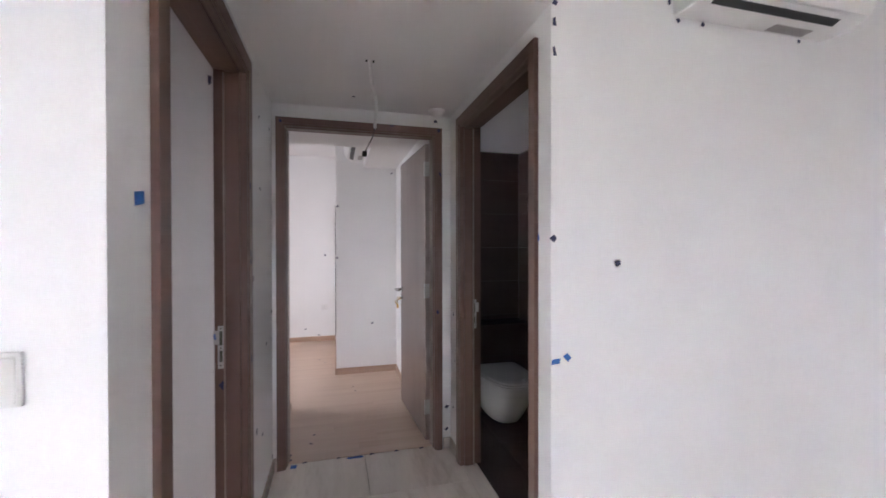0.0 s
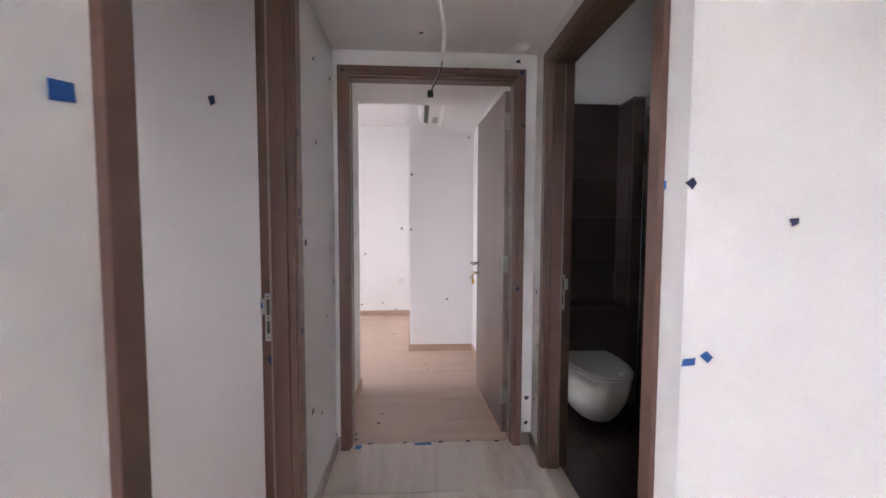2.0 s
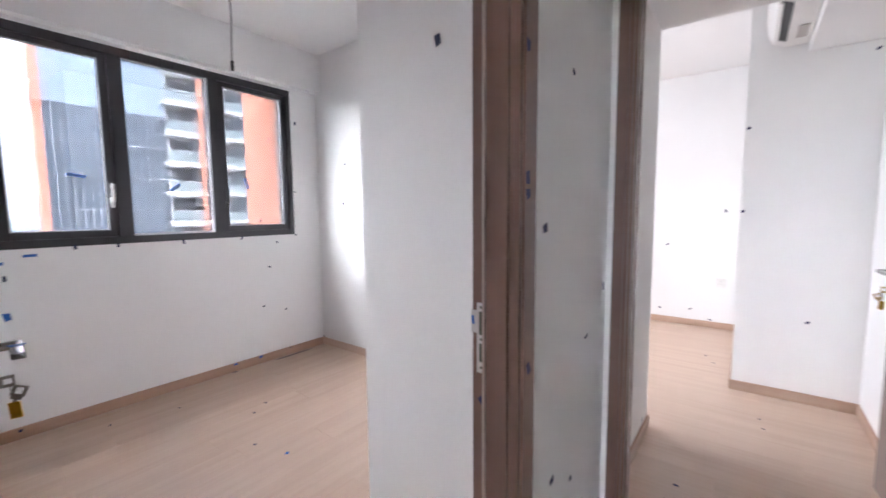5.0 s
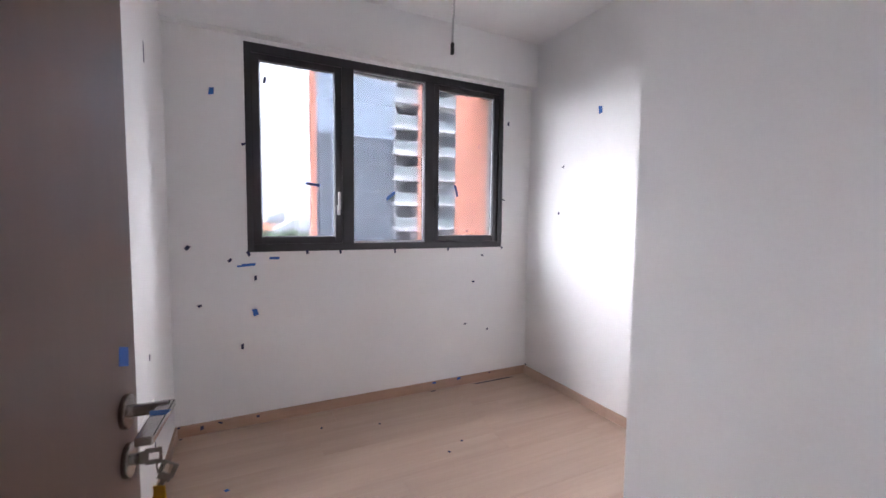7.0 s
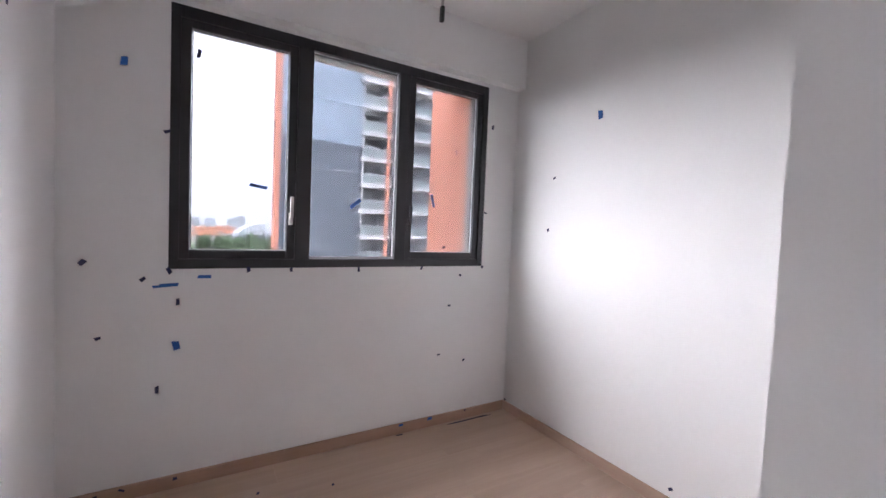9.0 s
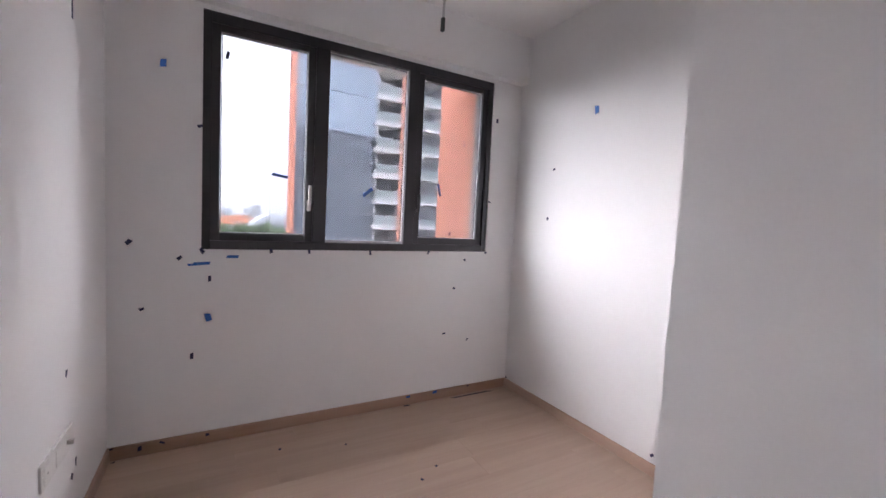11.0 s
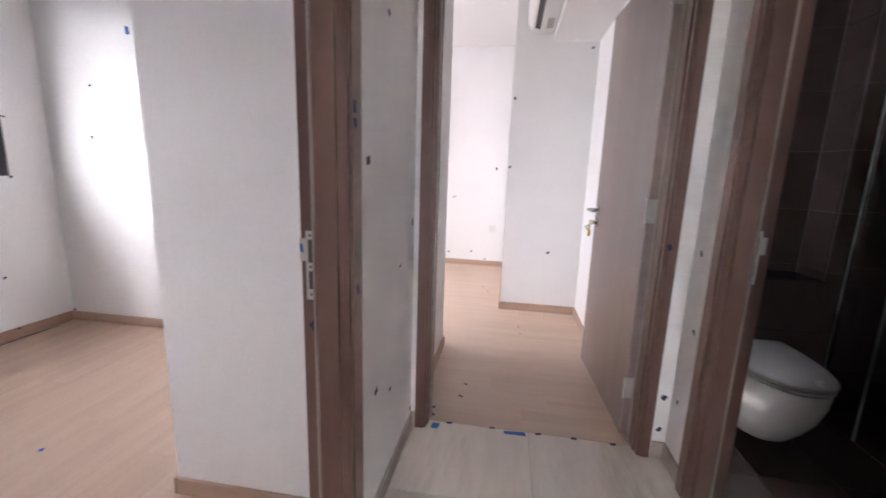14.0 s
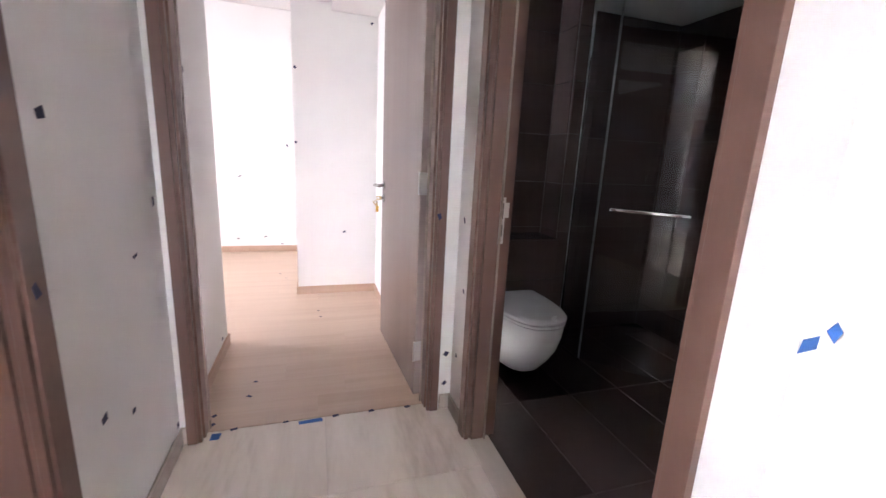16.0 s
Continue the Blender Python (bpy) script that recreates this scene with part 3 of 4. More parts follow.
leaf_2 = door_leaf(turned((0.707, 2.828, 0), 93.2), 0.80, "taupe laminate bedroom door standing open, brass keys in its lock", M_LEAF, True)

# ---------------------------------------------------------------- bedroom window
Y0, Y1, Z0, Z1 = 1.362, 3.188, 1.068, 2.302
window = tagged(new("window_1"), "dark bronze aluminium window of three lights", "window", "", "structure")


def ring_frame(y0, y1, z0, z1, left, right, low, high, x0, x1, bevel=0.002):
    bm = bmesh.new()
    add_box(bm, x0, x1, y0, y0 + left, z0, z1)
    add_box(bm, x0, x1, y1 - right, y1, z0, z1)
    add_box(bm, x0, x1, y0 + left, y1 - right, z0, z0 + low)
    add_box(bm, x0, x1, y0 + left, y1 - right, z1 - high, z1)
    return soften(bm, bevel, 1)


bm = ring_frame(Y0, Y1, Z0, Z1, 0.039, 0.039, 0.047, 0.053, -3.150, -3.072)
wf = part("window_frame", bm, M_ALU, window)
for y0, y1 in ((1.931, 2.008), (2.520, 2.592)):
    part("mullion", soften(box(-3.148, -3.074, y0, y1, Z0 + 0.044, Z1 - 0.050), 0.002, 1), M_ALU, window)
for y0, y1 in ((1.399, 1.931), (2.592, 3.151)):
    sash = part("sash", ring_frame(y0, y1, Z0 + 0.047, Z1 - 0.053, 0.044, 0.044, 0.044, 0.034, -3.138, -3.086), M_ALU, window)
    pane = part("pane", box(-3.112, -3.106, y0 + 0.040, y1 - 0.040, Z0 + 0.084, Z1 - 0.080), M_GLASS, sash, "clear window glass")
    pane.visible_shadow = False
    part("gasket", ring_frame(y0 + 0.046, y1 - 0.046, Z0 + 0.090, Z1 - 0.086, 0.005, 0.005, 0.005, 0.005, -3.105, -3.101, 0.0), M_GREY_PLASTIC, sash, "pale glazing gasket")
pane = part("pane", box(-3.112, -3.106, 2.006, 2.522, Z0 + 0.042, Z1 - 0.048), M_GLASS, window, "clear fixed window glass")
pane.visible_shadow = False
part("gasket", ring_frame(2.008, 2.520, Z0 + 0.044, Z1 - 0.050, 0.006, 0.006, 0.016, 0.006, -3.105, -3.098, 0.0), M_GREY_PLASTIC, window, "pale glazing gasket")


def window_handle(y, material, label):
    h = part("window_handle", soften(box(-3.086, -3.078, y - 0.011, y + 0.011, 1.30, 1.365), 0.002, 2), material, window, label, True)
    part("grip", merge(box(-3.078, -3.052, y - 0.007, y + 0.007, 1.335, 1.352, 0.003), soften(box(-3.060, -3.047, y - 0.009, y + 0.009, 1.335, 1.45), 0.004, 2)), material, h, "", True)


# whole grip coloured white in place of the highlight on a greyer handle
window_handle(1.908, M_WHITE_PLASTIC, "window handle, white standing in for its highlight")
window_handle(2.615, M_ALU, "dark window handle")
part("window_sill", soften(box(-3.245, -3.150, 1.364, 3.186, 1.050, 1.075), 0.003, 1), M_GREY_RENDER, window, "grey outer sill")

# unseen window, sized to light the far bedroom
window_b = tagged(new("window_2"), "dark bronze aluminium window of the far bedroom", "window", "", "structure")
part("window_frame", ring_frame(3.68, 4.95, 0.80, Z1, 0.039, 0.039, 0.047, 0.053, -3.150, -3.072), M_ALU, window_b)
part("mullion", soften(box(-3.148, -3.074, 4.275, 4.355, 0.844, Z1 - 0.050), 0.002, 1), M_ALU, window_b)
for y0, y1 in ((3.717, 4.277), (4.353, 4.913)):
    pane = part("pane", box(-3.112, -3.106, y0, y1, 0.844, Z1 - 0.050), M_GLASS, window_b, "clear window glass")
    pane.visible_shadow = False

# ---------------------------------------------------------------- hanging wires, detectors, sockets
cord = thing("pendant_wire", pose(-1.90, 2.127, CEIL), "bare grey lighting cable hanging from the ceiling", "cable")
tube("cable", [(0.005, 0.004, 0.0), (-0.006, 0.0, -0.22), (0.008, 0.002, -0.42), (0, 0, -0.655)], 0.0045, M_GREY_PLASTIC, cord)
part("connector", soften(box(-0.007, 0.007, -0.006, 0.006, -0.702, -0.655), 0.003, 2), M_BLACK, cord, "black terminal connector", True)
part("ceiling_cap", cyl(0.012, 0.006, pose(0, 0, -0.003), 20), M_WHITE_PLASTIC, cord)

wire = thing("corridor_light_wire", pose(0.262, 1.99, LOW), "white conduit with loose wires hanging from the corridor ceiling", "cable")
tube("conduit", [(0, 0, 0), (0.012, 0.03, -0.09), (0.034, 0.07, -0.18), (0.030, 0.09, -0.29)], 0.0085, M_WHITE_PLASTIC, wire)
tube("live_wire", [(0.030, 0.09, -0.285), (0.020, 0.10, -0.33), (-0.002, 0.115, -0.375), (-0.016, 0.12, -0.405)], 0.0026, M_BLACK, wire)
tube("neutral_wire", [(0.033, 0.092, -0.285), (0.016, 0.104, -0.335), (-0.010, 0.118, -0.38), (-0.018, 0.122, -0.402)], 0.0022, M_GREY_PLASTIC, wire)
tube("earth_wire", [(-0.014, 0.12, -0.40), (-0.022, 0.122, -0.42), (-0.030, 0.124, -0.452)], 0.0016, M_WHITE_PLASTIC, wire)
part("connector", soften(box(-0.030, -0.006, 0.112, 0.130, -0.425, -0.398), 0.003, 2), M_BLACK, wire, "black terminal connector", True)
for dx in (-0.016, 0.016):
    part("clip", soften(box(dx - 0.004, dx + 0.004, -0.004, 0.004, -0.010, 0.0), 0.001, 1), M_BLACK, wire)

smoke = thing("smoke_detector", pose(0.735, 2.595, LOW), "round white smoke detector on the corridor ceiling", "detector")
part("base", cyl(0.052, 0.012, pose(0, 0, -0.006), 40, bevel=0.002), M_WHITE_PLASTIC, smoke, "", True)
part("dome", cyl(0.028, 0.020, pose(0, 0, -0.022), 40, 0.045, 0.003), M_WHITE_PLASTIC, smoke, "", True)


def wall_plate(name, m, wide, high, label, category, pieces):
    """A white plate, x across the wall, z up, y out of it."""
    root = thing(name, m, label, category)
    part("plate", soften(box(-wide / 2, wide / 2, 0, 0.009, -high / 2, high / 2), 0.003, 2), M_WHITE_PLASTIC, root, "", True)
    for kind, x0, x1, z0, z1, y, mat in pieces:
        part(kind, soften(box(x0, x1, 0.009, 0.009 + y, z0, z1), 0.001, 1), mat, root)
    return root


OUT_S = axes((0, 0, 0), (-1, 0, 0), (0, -1, 0))     # out of a wall that looks along -y
OUT_N = Matrix()                                    # out of a wall that looks along +y
rockers = [("rocker", -0.037 + 0.0248 * k, -0.037 + 0.0248 * (k + 1) - 0.0008, -0.037, 0.037, 0.005, M_WHITE_PLASTIC) for k in range(3)]
wall_plate("light_switch", Matrix.Translation((-0.424, LIV_W_Y, 1.152)) @ OUT_S, 0.086, 0.088, "white three-gang light switch on the living room wall", "switch", rockers)
holes = [("socket_hole", a, b, c, d, 0.0006, M_GREY_PLASTIC) for a, b, c, d in ((-0.004, 0.004, 0.008, 0.022), (-0.018, -0.009, -0.014, -0.007), (0.009, 0.018, -0.014, -0.007))]
wall_plate("wall_socket", Matrix.Translation((-0.048, 6.18, 0.486)) @ OUT_S, 0.088, 0.088, "white single wall socket above the bedroom skirting", "socket", holes)
wall_plate("wall_socket", Matrix.Translation((-1.405, B1_N, 0.465)) @ OUT_S, 0.088, 0.088, "white single wall socket near the recess corner", "socket", holes)
triple = [("outlet", -0.140, -0.080, -0.030, 0.030, 0.002, M_WHITE_PLASTIC), ("outlet", -0.035, 0.030, -0.030, 0.030, 0.002, M_WHITE_PLASTIC),
          ("aerial_plug", 0.076, 0.092, -0.008, 0.008, 0.020, M_WHITE_PLASTIC), ("screw", -0.118, -0.112, -0.003, 0.003, 0.004, M_GREY_PLASTIC)]
wall_plate("wall_socket", Matrix.Translation((-2.352, B1_S, 0.425)) @ axes((0, 0, 0), (-1, 0, 0), (0, 1, 0)) @ Matrix.Diagonal((1, 1, -1, 1)), 0.316, 0.086, "wide white plate with power, data and aerial outlets", "socket", triple)

# ---------------------------------------------------------------- air conditioners


def air_conditioner(m, wide, label):
    """Wall unit: x across, y out of the wall, z up from its lower edge."""
    root = thing("air_conditioner", m, label, "air conditioner")
    bm = bmesh.new()
    side = [(0.0, 0.0), (0.05, -0.005), (0.11, -0.006), (0.175, 0.022), (0.205, 0.075), (0.212, 0.17), (0.205, 0.262), (0.185, 0.285), (0.0, 0.285)]
    ends = [[bm.verts.new((x, y, z)) for y, z in side] for x in (-wide / 2, wide / 2)]
    bm.faces.new(ends[0])
    bm.faces.new(list(reversed(ends[1])))
    for k in range(len(side)):
        bm.faces.new((ends[0][k], ends[1][k], ends[1][(k + 1) % len(side)], ends[0][(k + 1) % len(side)]))
    part("body", soften(bm, 0.012, 3), M_WHITE_PLASTIC, root, "", True)
    tilt = pose(0, 0.112, -0.004, 23)
    part("air_slot", box(-wide / 2 + 0.06, wide / 2 - 0.12, 0.004, 0.052, -0.004, 0.004, 0, 2, tilt), M_BLACK, root, "dark air outlet slot")
    part("flap", box(-wide / 2 + 0.06, wide / 2 - 0.12, 0.042, 0.066, -0.014, -0.009, 0.001, 1, tilt), M_WHITE_PLASTIC, root, "white swing flap")
    part("rating_label", box(wide / 2 - 0.36, wide / 2 - 0.16, 0.028, 0.075, -0.009, -0.0065), M_LABEL, root, "pale grey rating label")
    return root


air_conditioner(Matrix.Translation((1.785, LIV_E_Y, 2.262)) @ OUT_S @ Matrix.Diagonal((-1, 1, 1, 1)), 0.80, "white wall-mounted air conditioner in the living room")
air_conditioner(axes((0.40, 4.12, 2.262), (0, 1, 0), (-1, 0, 0)), 0.76, "white wall-mounted air conditioner in the far bedroom")

# ---------------------------------------------------------------- bathroom
BACK, BOX_Y, GLASS_X = 3.46, 3.215, 1.79


def tiled(name, parent, origin, u, v, wide, high, tw, th, material, du=0.0, dv=0.0, gap=0.003, thick=0.008):
    """Tiles laid on a plane: u and v along it, proud by their thickness along u x v. Cut at the edges."""
    m = axes(origin, u, v)
    made = {}
    nu, nv = int(wide / tw) + 3, int(high / th) + 3
    for i in range(-1, nu):
        for j in range(-1, nv):
            a0, a1 = max(0, du + i * tw + gap / 2), min(wide, du + (i + 1) * tw - gap / 2)
            b0, b1 = max(0, dv + j * th + gap / 2), min(high, dv + (j + 1) * th - gap / 2)
            if a1 - a0 < 0.015 or b1 - b0 < 0.015:
                continue
            size = (round(a1 - a0, 3), round(b1 - b0, 3))
            if size not in made:
                bm = bmesh.new()
                p, q, e = size[0] / 2, size[1] / 2, 0.0014
                lo = [bm.verts.new((x, y, 0)) for x, y in ((-p, -q), (p, -q), (p, q), (-p, q))]
                mid = [bm.verts.new((x, y, thick - e)) for x, y in ((-p, -q), (p, -q), (p, q), (-p, q))]
                hi = [bm.verts.new((x, y, thick)) for x, y in ((-p + e, -q + e), (p - e, -q + e), (p - e, q - e), (-p + e, q - e))]
                bm.faces.new(hi)
                for k in range(4):
                    n = (k + 1) % 4
                    bm.faces.new((lo[k], lo[n], mid[n], mid[k]))
                    bm.faces.new((mid[k], mid[n], hi[n], hi[k]))
                made[size] = mesh_of(name, bm, material)
            ob = new(name, made[size])
            ob.parent = parent
            ob.matrix_world = m @ pose((a0 + a1) / 2, (b0 + b1) / 2, 0)


cistern = structure("wall_cistern_box", box(0.965, 1.71, BOX_Y + 0.009, BACK, -0.03, 0.70), M_GROUT, "dark tiled cistern ledge behind the toilet")
pier = structure("wall_tiled_pier", box(1.72, 1.80, 3.26, BACK, -0.03, 2.2), M_GROUT, "dark tiled pier beside the shower")
structure("wall_shower_bulkhead", box(1.80, 2.65, 1.48, BACK, 2.115, 2.2), M_CEIL, "white bulkhead above the shower", "ceiling")

wc = thing("toilet", pose(1.368, BOX_Y, -0.02), "white wall-hung toilet with its lid closed", "toilet")


def oval(w, back, front, z, n=28, square=2.6):
    """A D-shaped ring: straight at the back, rounded to the front (towards -y)."""
    pts = []
    for k in range(n + 1):
        a = math.pi * k / n
        c, s = math.cos(a), math.sin(a)
        pts.append((w * math.copysign(abs(c) ** (2 / square), c), back - 0.12 - (front - 0.12) * abs(s) ** (2 / square), z))
    return [(w * 0.94, back, z)] + pts + [(-w * 0.94, back, z)]


def lofted(rings, cap_low=True, cap_high=True):
    bm = bmesh.new()
    rows = [[bm.verts.new(p) for p in r] for r in rings]
    for a, b in zip(rows, rows[1:]):
        for k in range(len(a)):
            n = (k + 1) % len(a)
            bm.faces.new((a[k], a[n], b[n], b[k]))
    if cap_low:
        bm.faces.new(list(reversed(rows[0])))
    if cap_high:
        bm.faces.new(rows[-1])
    return bm


part("bowl", lofted([oval(w, 0.0, f, z) for w, f, z in ((0.085, 0.26, 0.045), (0.118, 0.36, 0.062), (0.145, 0.43, 0.14), (0.165, 0.485, 0.22), (0.174, 0.515, 0.30), (0.178, 0.525, 0.355), (0.178, 0.525, 0.372))]), M_CERAMIC, wc, "white ceramic bowl", True)
part("seat", lofted([oval(w, -0.035, f, z) for w, f, z in ((0.176, 0.488, 0.375), (0.182, 0.494, 0.379), (0.182, 0.494, 0.389), (0.179, 0.491, 0.392))]), M_CERAMIC, wc, "", True)
part("lid", lofted([oval(w, -0.035, f, z) for w, f, z in ((0.180, 0.492, 0.396), (0.184, 0.497, 0.399), (0.184, 0.497, 0.409), (0.178, 0.490, 0.415), (0.150, 0.455, 0.419))]), M_CERAMIC, wc, "closed white lid", True)
part("hinge_bar", soften(box(-0.10, 0.10, -0.034, -0.008, 0.375, 0.405), 0.004, 2), M_CERAMIC, wc, "", True)

GA, GD = Vector((GLASS_X, 2.985, 0)), Vector((0.662, -0.749, 0)).normalized()
GN = Vector((GD.y, -GD.x, 0))
screen = thing("shower_door", axes(GA, GD, -GN), "clear glass shower door with a chrome bar handle, half open", "shower door")
part("glass_panel", box(0.0, 0.78, -0.004, 0.004, 0.012, 2.10), M_SHOWER_GLASS, screen, "clear toughened glass")
part("edge_seal", box(-0.010, 0.0, -0.005, 0.005, 0.012, 2.10), M_EDGE_SEAL, screen, "translucent edge seal")
side = 1 if (axes(GA, GD, -GN).inverted() @ Vector((0.3, 1.0, 1))).y > 0 else -1
part("bar_handle", soften(box(0.065, 0.455, side * 0.040 - 0.008, side * 0.040 + 0.008, 0.928, 0.944), 0.006, 3), M_CHROME, screen, "chrome bar handle", True)
for u in (0.085, 0.435):
    part("handle_post", cyl(0.007, 0.036, pose(u, side * 0.021, 0.936) @ pose(0, 0, 0, 90), 16), M_CHROME, screen, "", True)
fixed = thing("shower_screen", pose(GLASS_X + 0.012, 3.255, 0), "fixed clear glass shower panel with a slim chrome channel", "shower screen")
part("glass_panel", box(-0.004, 0.004, -0.245, -0.006, -0.02, 2.10), M_SHOWER_GLASS, fixed, "clear toughened glass")
part("channel", soften(box(-0.009, 0.009, -0.016, 0.0, -0.02, 2.10), 0.002, 1), M_CHROME, fixed, "slim chrome wall channel")

# ---------------------------------------------------------------- living room behind the camera
entry = thing("entrance_door", pose(-3.25, -2.35, 0), "blue-grey panel door in the living room wall", "door")
part("panel", soften(box(0.0, 0.045, -0.45, 0.45, 0.005, 2.08), 0.003, 1), M_BLUE_DOOR, entry)
part("frame", merge(box(0.0, 0.06, -0.51, -0.452, 0, 2.14), box(0.0, 0.06, 0.452, 0.51, 0, 2.14), box(0.0, 0.06, -0.452, 0.452, 2.085, 2.14)), M_FRAME, entry)
part("knob", cyl(0.026, 0.05, pose(0.07, 0.38, 1.0, 0, 90), 24, bevel=0.006), M_STEEL, entry, "", True)

# ---------------------------------------------------------------- masking-tape defect marks


def tape_mesh(material, seed):
    rnd = random.Random(seed)
    bm = bmesh.new()
    pts = [(-0.5, -0.5), (0.5, -0.5), (0.5, 0.5), (-0.5, 0.5)]
    pts = [(x + rnd.uniform(-0.12, 0.12), z + rnd.uniform(-0.15, 0.15)) for x, z in pts]
    lo = [bm.verts.new((x, 0, z)) for x, z in pts]
    hi = [bm.verts.new((x * 0.97, 1.0 if k % 2 else 1.6, z * 0.97)) for k, (x, z) in enumerate(pts)]
    bm.faces.new(hi)
    for k in range(4):
        bm.faces.new((lo[k], lo[(k + 1) % 4], hi[(k + 1) % 4], hi[k]))
    return mesh_of("tape_mark", bm, material)


TAPES = {"d": [tape_mesh(M_TAPE_DARK, k) for k in range(5)], "b": [tape_mesh(M_TAPE_BLUE, 10 + k) for k in range(4)]}
tape_random = random.Random(5)


def tape(m, where, wide=0.018, high=0.012, tint="d", lean=None):
    """A scrap of tape: x across, y out of the surface, z up."""
    ob = new("tape_mark", tape_random.choice(TAPES[tint]))
    lean = tape_random.uniform(-50, 50) if lean is None else lean
    grow = 1.2 if max(wide, high) < 0.024 else 1.0
    ob.matrix_world = m @ pose(0, 0.0006, 0, 0, lean, 0) @ Matrix.Diagonal((wide * grow, 0.0005, high * grow, 1))
    words = "navy masking tape scrap on the " if tint == "d" else "blue masking tape strip on the "
    tagged(ob, words + where, "tape", "defect tape marks")


def marks(surface_matrix, where, rows):
    for a, b, *rest in rows:
        tape(surface_matrix(a, b), where, *rest)


def on_window_wall(y, z):
    return axes((WIN_X, y, z), (0, -1, 0), (1, 0, 0))


def on_south_face(x, z, y=2.132):
    return Matrix.Translation((x, y, z)) @ OUT_S


def on_west_face(y, z, x=CORR_E):
    return axes((x, y, z), (0, 1, 0), (-1, 0, 0))


def on_east_face(y, z, x=CORR_W):
    return axes((x, y, z), (0, -1, 0), (1, 0, 0))


def on_floor(x, y, z=0.0):
    return axes((x, y, z), (1, 0, 0), (0, 0, 1))


WW = "bedroom wall below the window"
marks(on_window_wall, WW, [(1.192, 1.99, 0.026, 0.036, "b", 0), (1.353, 1.708, 0.022, 0.012, "d", 20), (1.052, 1.101, 0.030, 0.018, "d", 45), (1.266, 1.023, 0.022, 0.014, "d", 40),
      (1.508, 1.029, 0.054, 0.019, "b", 0), (1.365, 0.992, 0.070, 0.016, "b", 3), (1.335, 0.987, 0.060, 0.010, "b", 3), (1.402, 0.91, 0.014, 0.030, "d", 0), (1.398, 0.701, 0.028, 0.040, "b", 12), (1.107, 0.762, 0.024, 0.014, "d", 15)])
marks(on_window_wall, WW, [(1.322, 0.495, 0.014, 0.034, "d", 0), (1.705, 1.062, 0.013, 0.022, "d", 10), (1.914, 1.058, 0.013, 0.024, "d", 5), (2.293, 1.057, 0.012, 0.022, "d", 5), (2.712, 1.060, 0.012, 0.022, "d", -20),
      (3.01, 1.008, 0.018, 0.010, "d", -25), (2.932, 0.803, 0.018, 0.010, "d", -10), (2.867, 0.477, 0.022, 0.009, "d", 0), (3.068, 0.415, 0.016, 0.010, "d", 25), (3.229, 2.035, 0.016, 0.030, "d", 0), (3.201, 1.439, 0.022, 0.008, "d", -15), (1.366, 1.060, 0.016, 0.030, "d", 30), (3.190, 1.062, 0.014, 0.014, "d")])
marks(lambda y, z: axes((-3.1055, y, z), (0, -1, 0), (1, 0, 0)), "window glass", [(1.475, 2.106, 0.018, 0.042, "d", -10), (1.748, 1.494, 0.078, 0.016, "b", -8), (2.273, 1.439, 0.072, 0.022, "b", 40), (2.794, 1.495, 0.014, 0.082, "b", 15), (2.894, 1.193, 0.018, 0.008, "d", 40)])
marks(lambda x, z: on_south_face(x, z, B1_N), "bedroom side wall", [(-2.343, 2.006, 0.030, 0.046, "b", 5), (-2.672, 1.673, 0.020, 0.012, "d", 30), (-2.705, 1.336, 0.014, 0.016, "d", 20), (-1.813, 0.108, 0.018, 0.012, "d", 30), (-3.05, 0.075, 0.012, 0.014, "d")])
marks(lambda x, z: axes((x, B1_S, z), (-1, 0, 0), (0, 1, 0)) @ Matrix.Diagonal((1, 1, -1, 1)), "bedroom side wall", [(-2.466, 0.666, 0.022, 0.026, "d", 20), (-2.566, 0.281, 0.014, 0.034, "d", 0), (-2.516, 0.25, 0.024, 0.022, "d", 25), (-2.586, 1.992, 0.016, 0.075, "d", 0)])
marks(lambda y, z: axes((WIN_X + T, y, z), (0, -1, 0), (1, 0, 0)), "oak skirting", [(1.195, 0.052, 0.024, 0.010, "d", -30), (1.10, 0.040, 0.014, 0.020, "d", 0), (1.40, 0.050, 0.014, 0.012, "d", 0), (2.60, 0.058, 0.028, 0.018, "b", 0), (2.81, 0.058, 0.032, 0.018, "b", 0), (3.09, 0.062, 0.014, 0.010, "d", 0), (0.985, 0.064, 0.016, 0.008, "d", 0)])
marks(on_floor, "vinyl floor", [(-3.044, 2.591, 0.012, 0.044, "d", 0), (-3.028, 3.12, 0.014, 0.33, "d", 0), (-2.836, 1.745, 0.016, 0.010, "d"), (-2.741, 2.082, 0.016, 0.010, "d"), (-2.35, 2.451, 0.014, 0.010, "d"), (-2.28, 2.335, 0.016, 0.010, "d"),
      (-3.040, 0.996, 0.014, 0.010, "d"), (-1.937, 2.153, 0.014, 0.011, "d"), (-1.719, 2.215, 0.014, 0.022, "b", 40), (-2.436, 1.247, 0.018, 0.014, "b", 30), (-1.60, 1.80, 0.016, 0.010, "d")])
marks(lambda x, z: on_south_face(x, z, 1.947), "door frame", [(-0.355, 0.779, 0.022, 0.022, "d", 40)])
marks(on_south_face, "white recess wall", [(-0.633, 1.785, 0.024, 0.036, "d", 12), (-0.449, 2.123, 0.016, 0.040, "d", 0)])
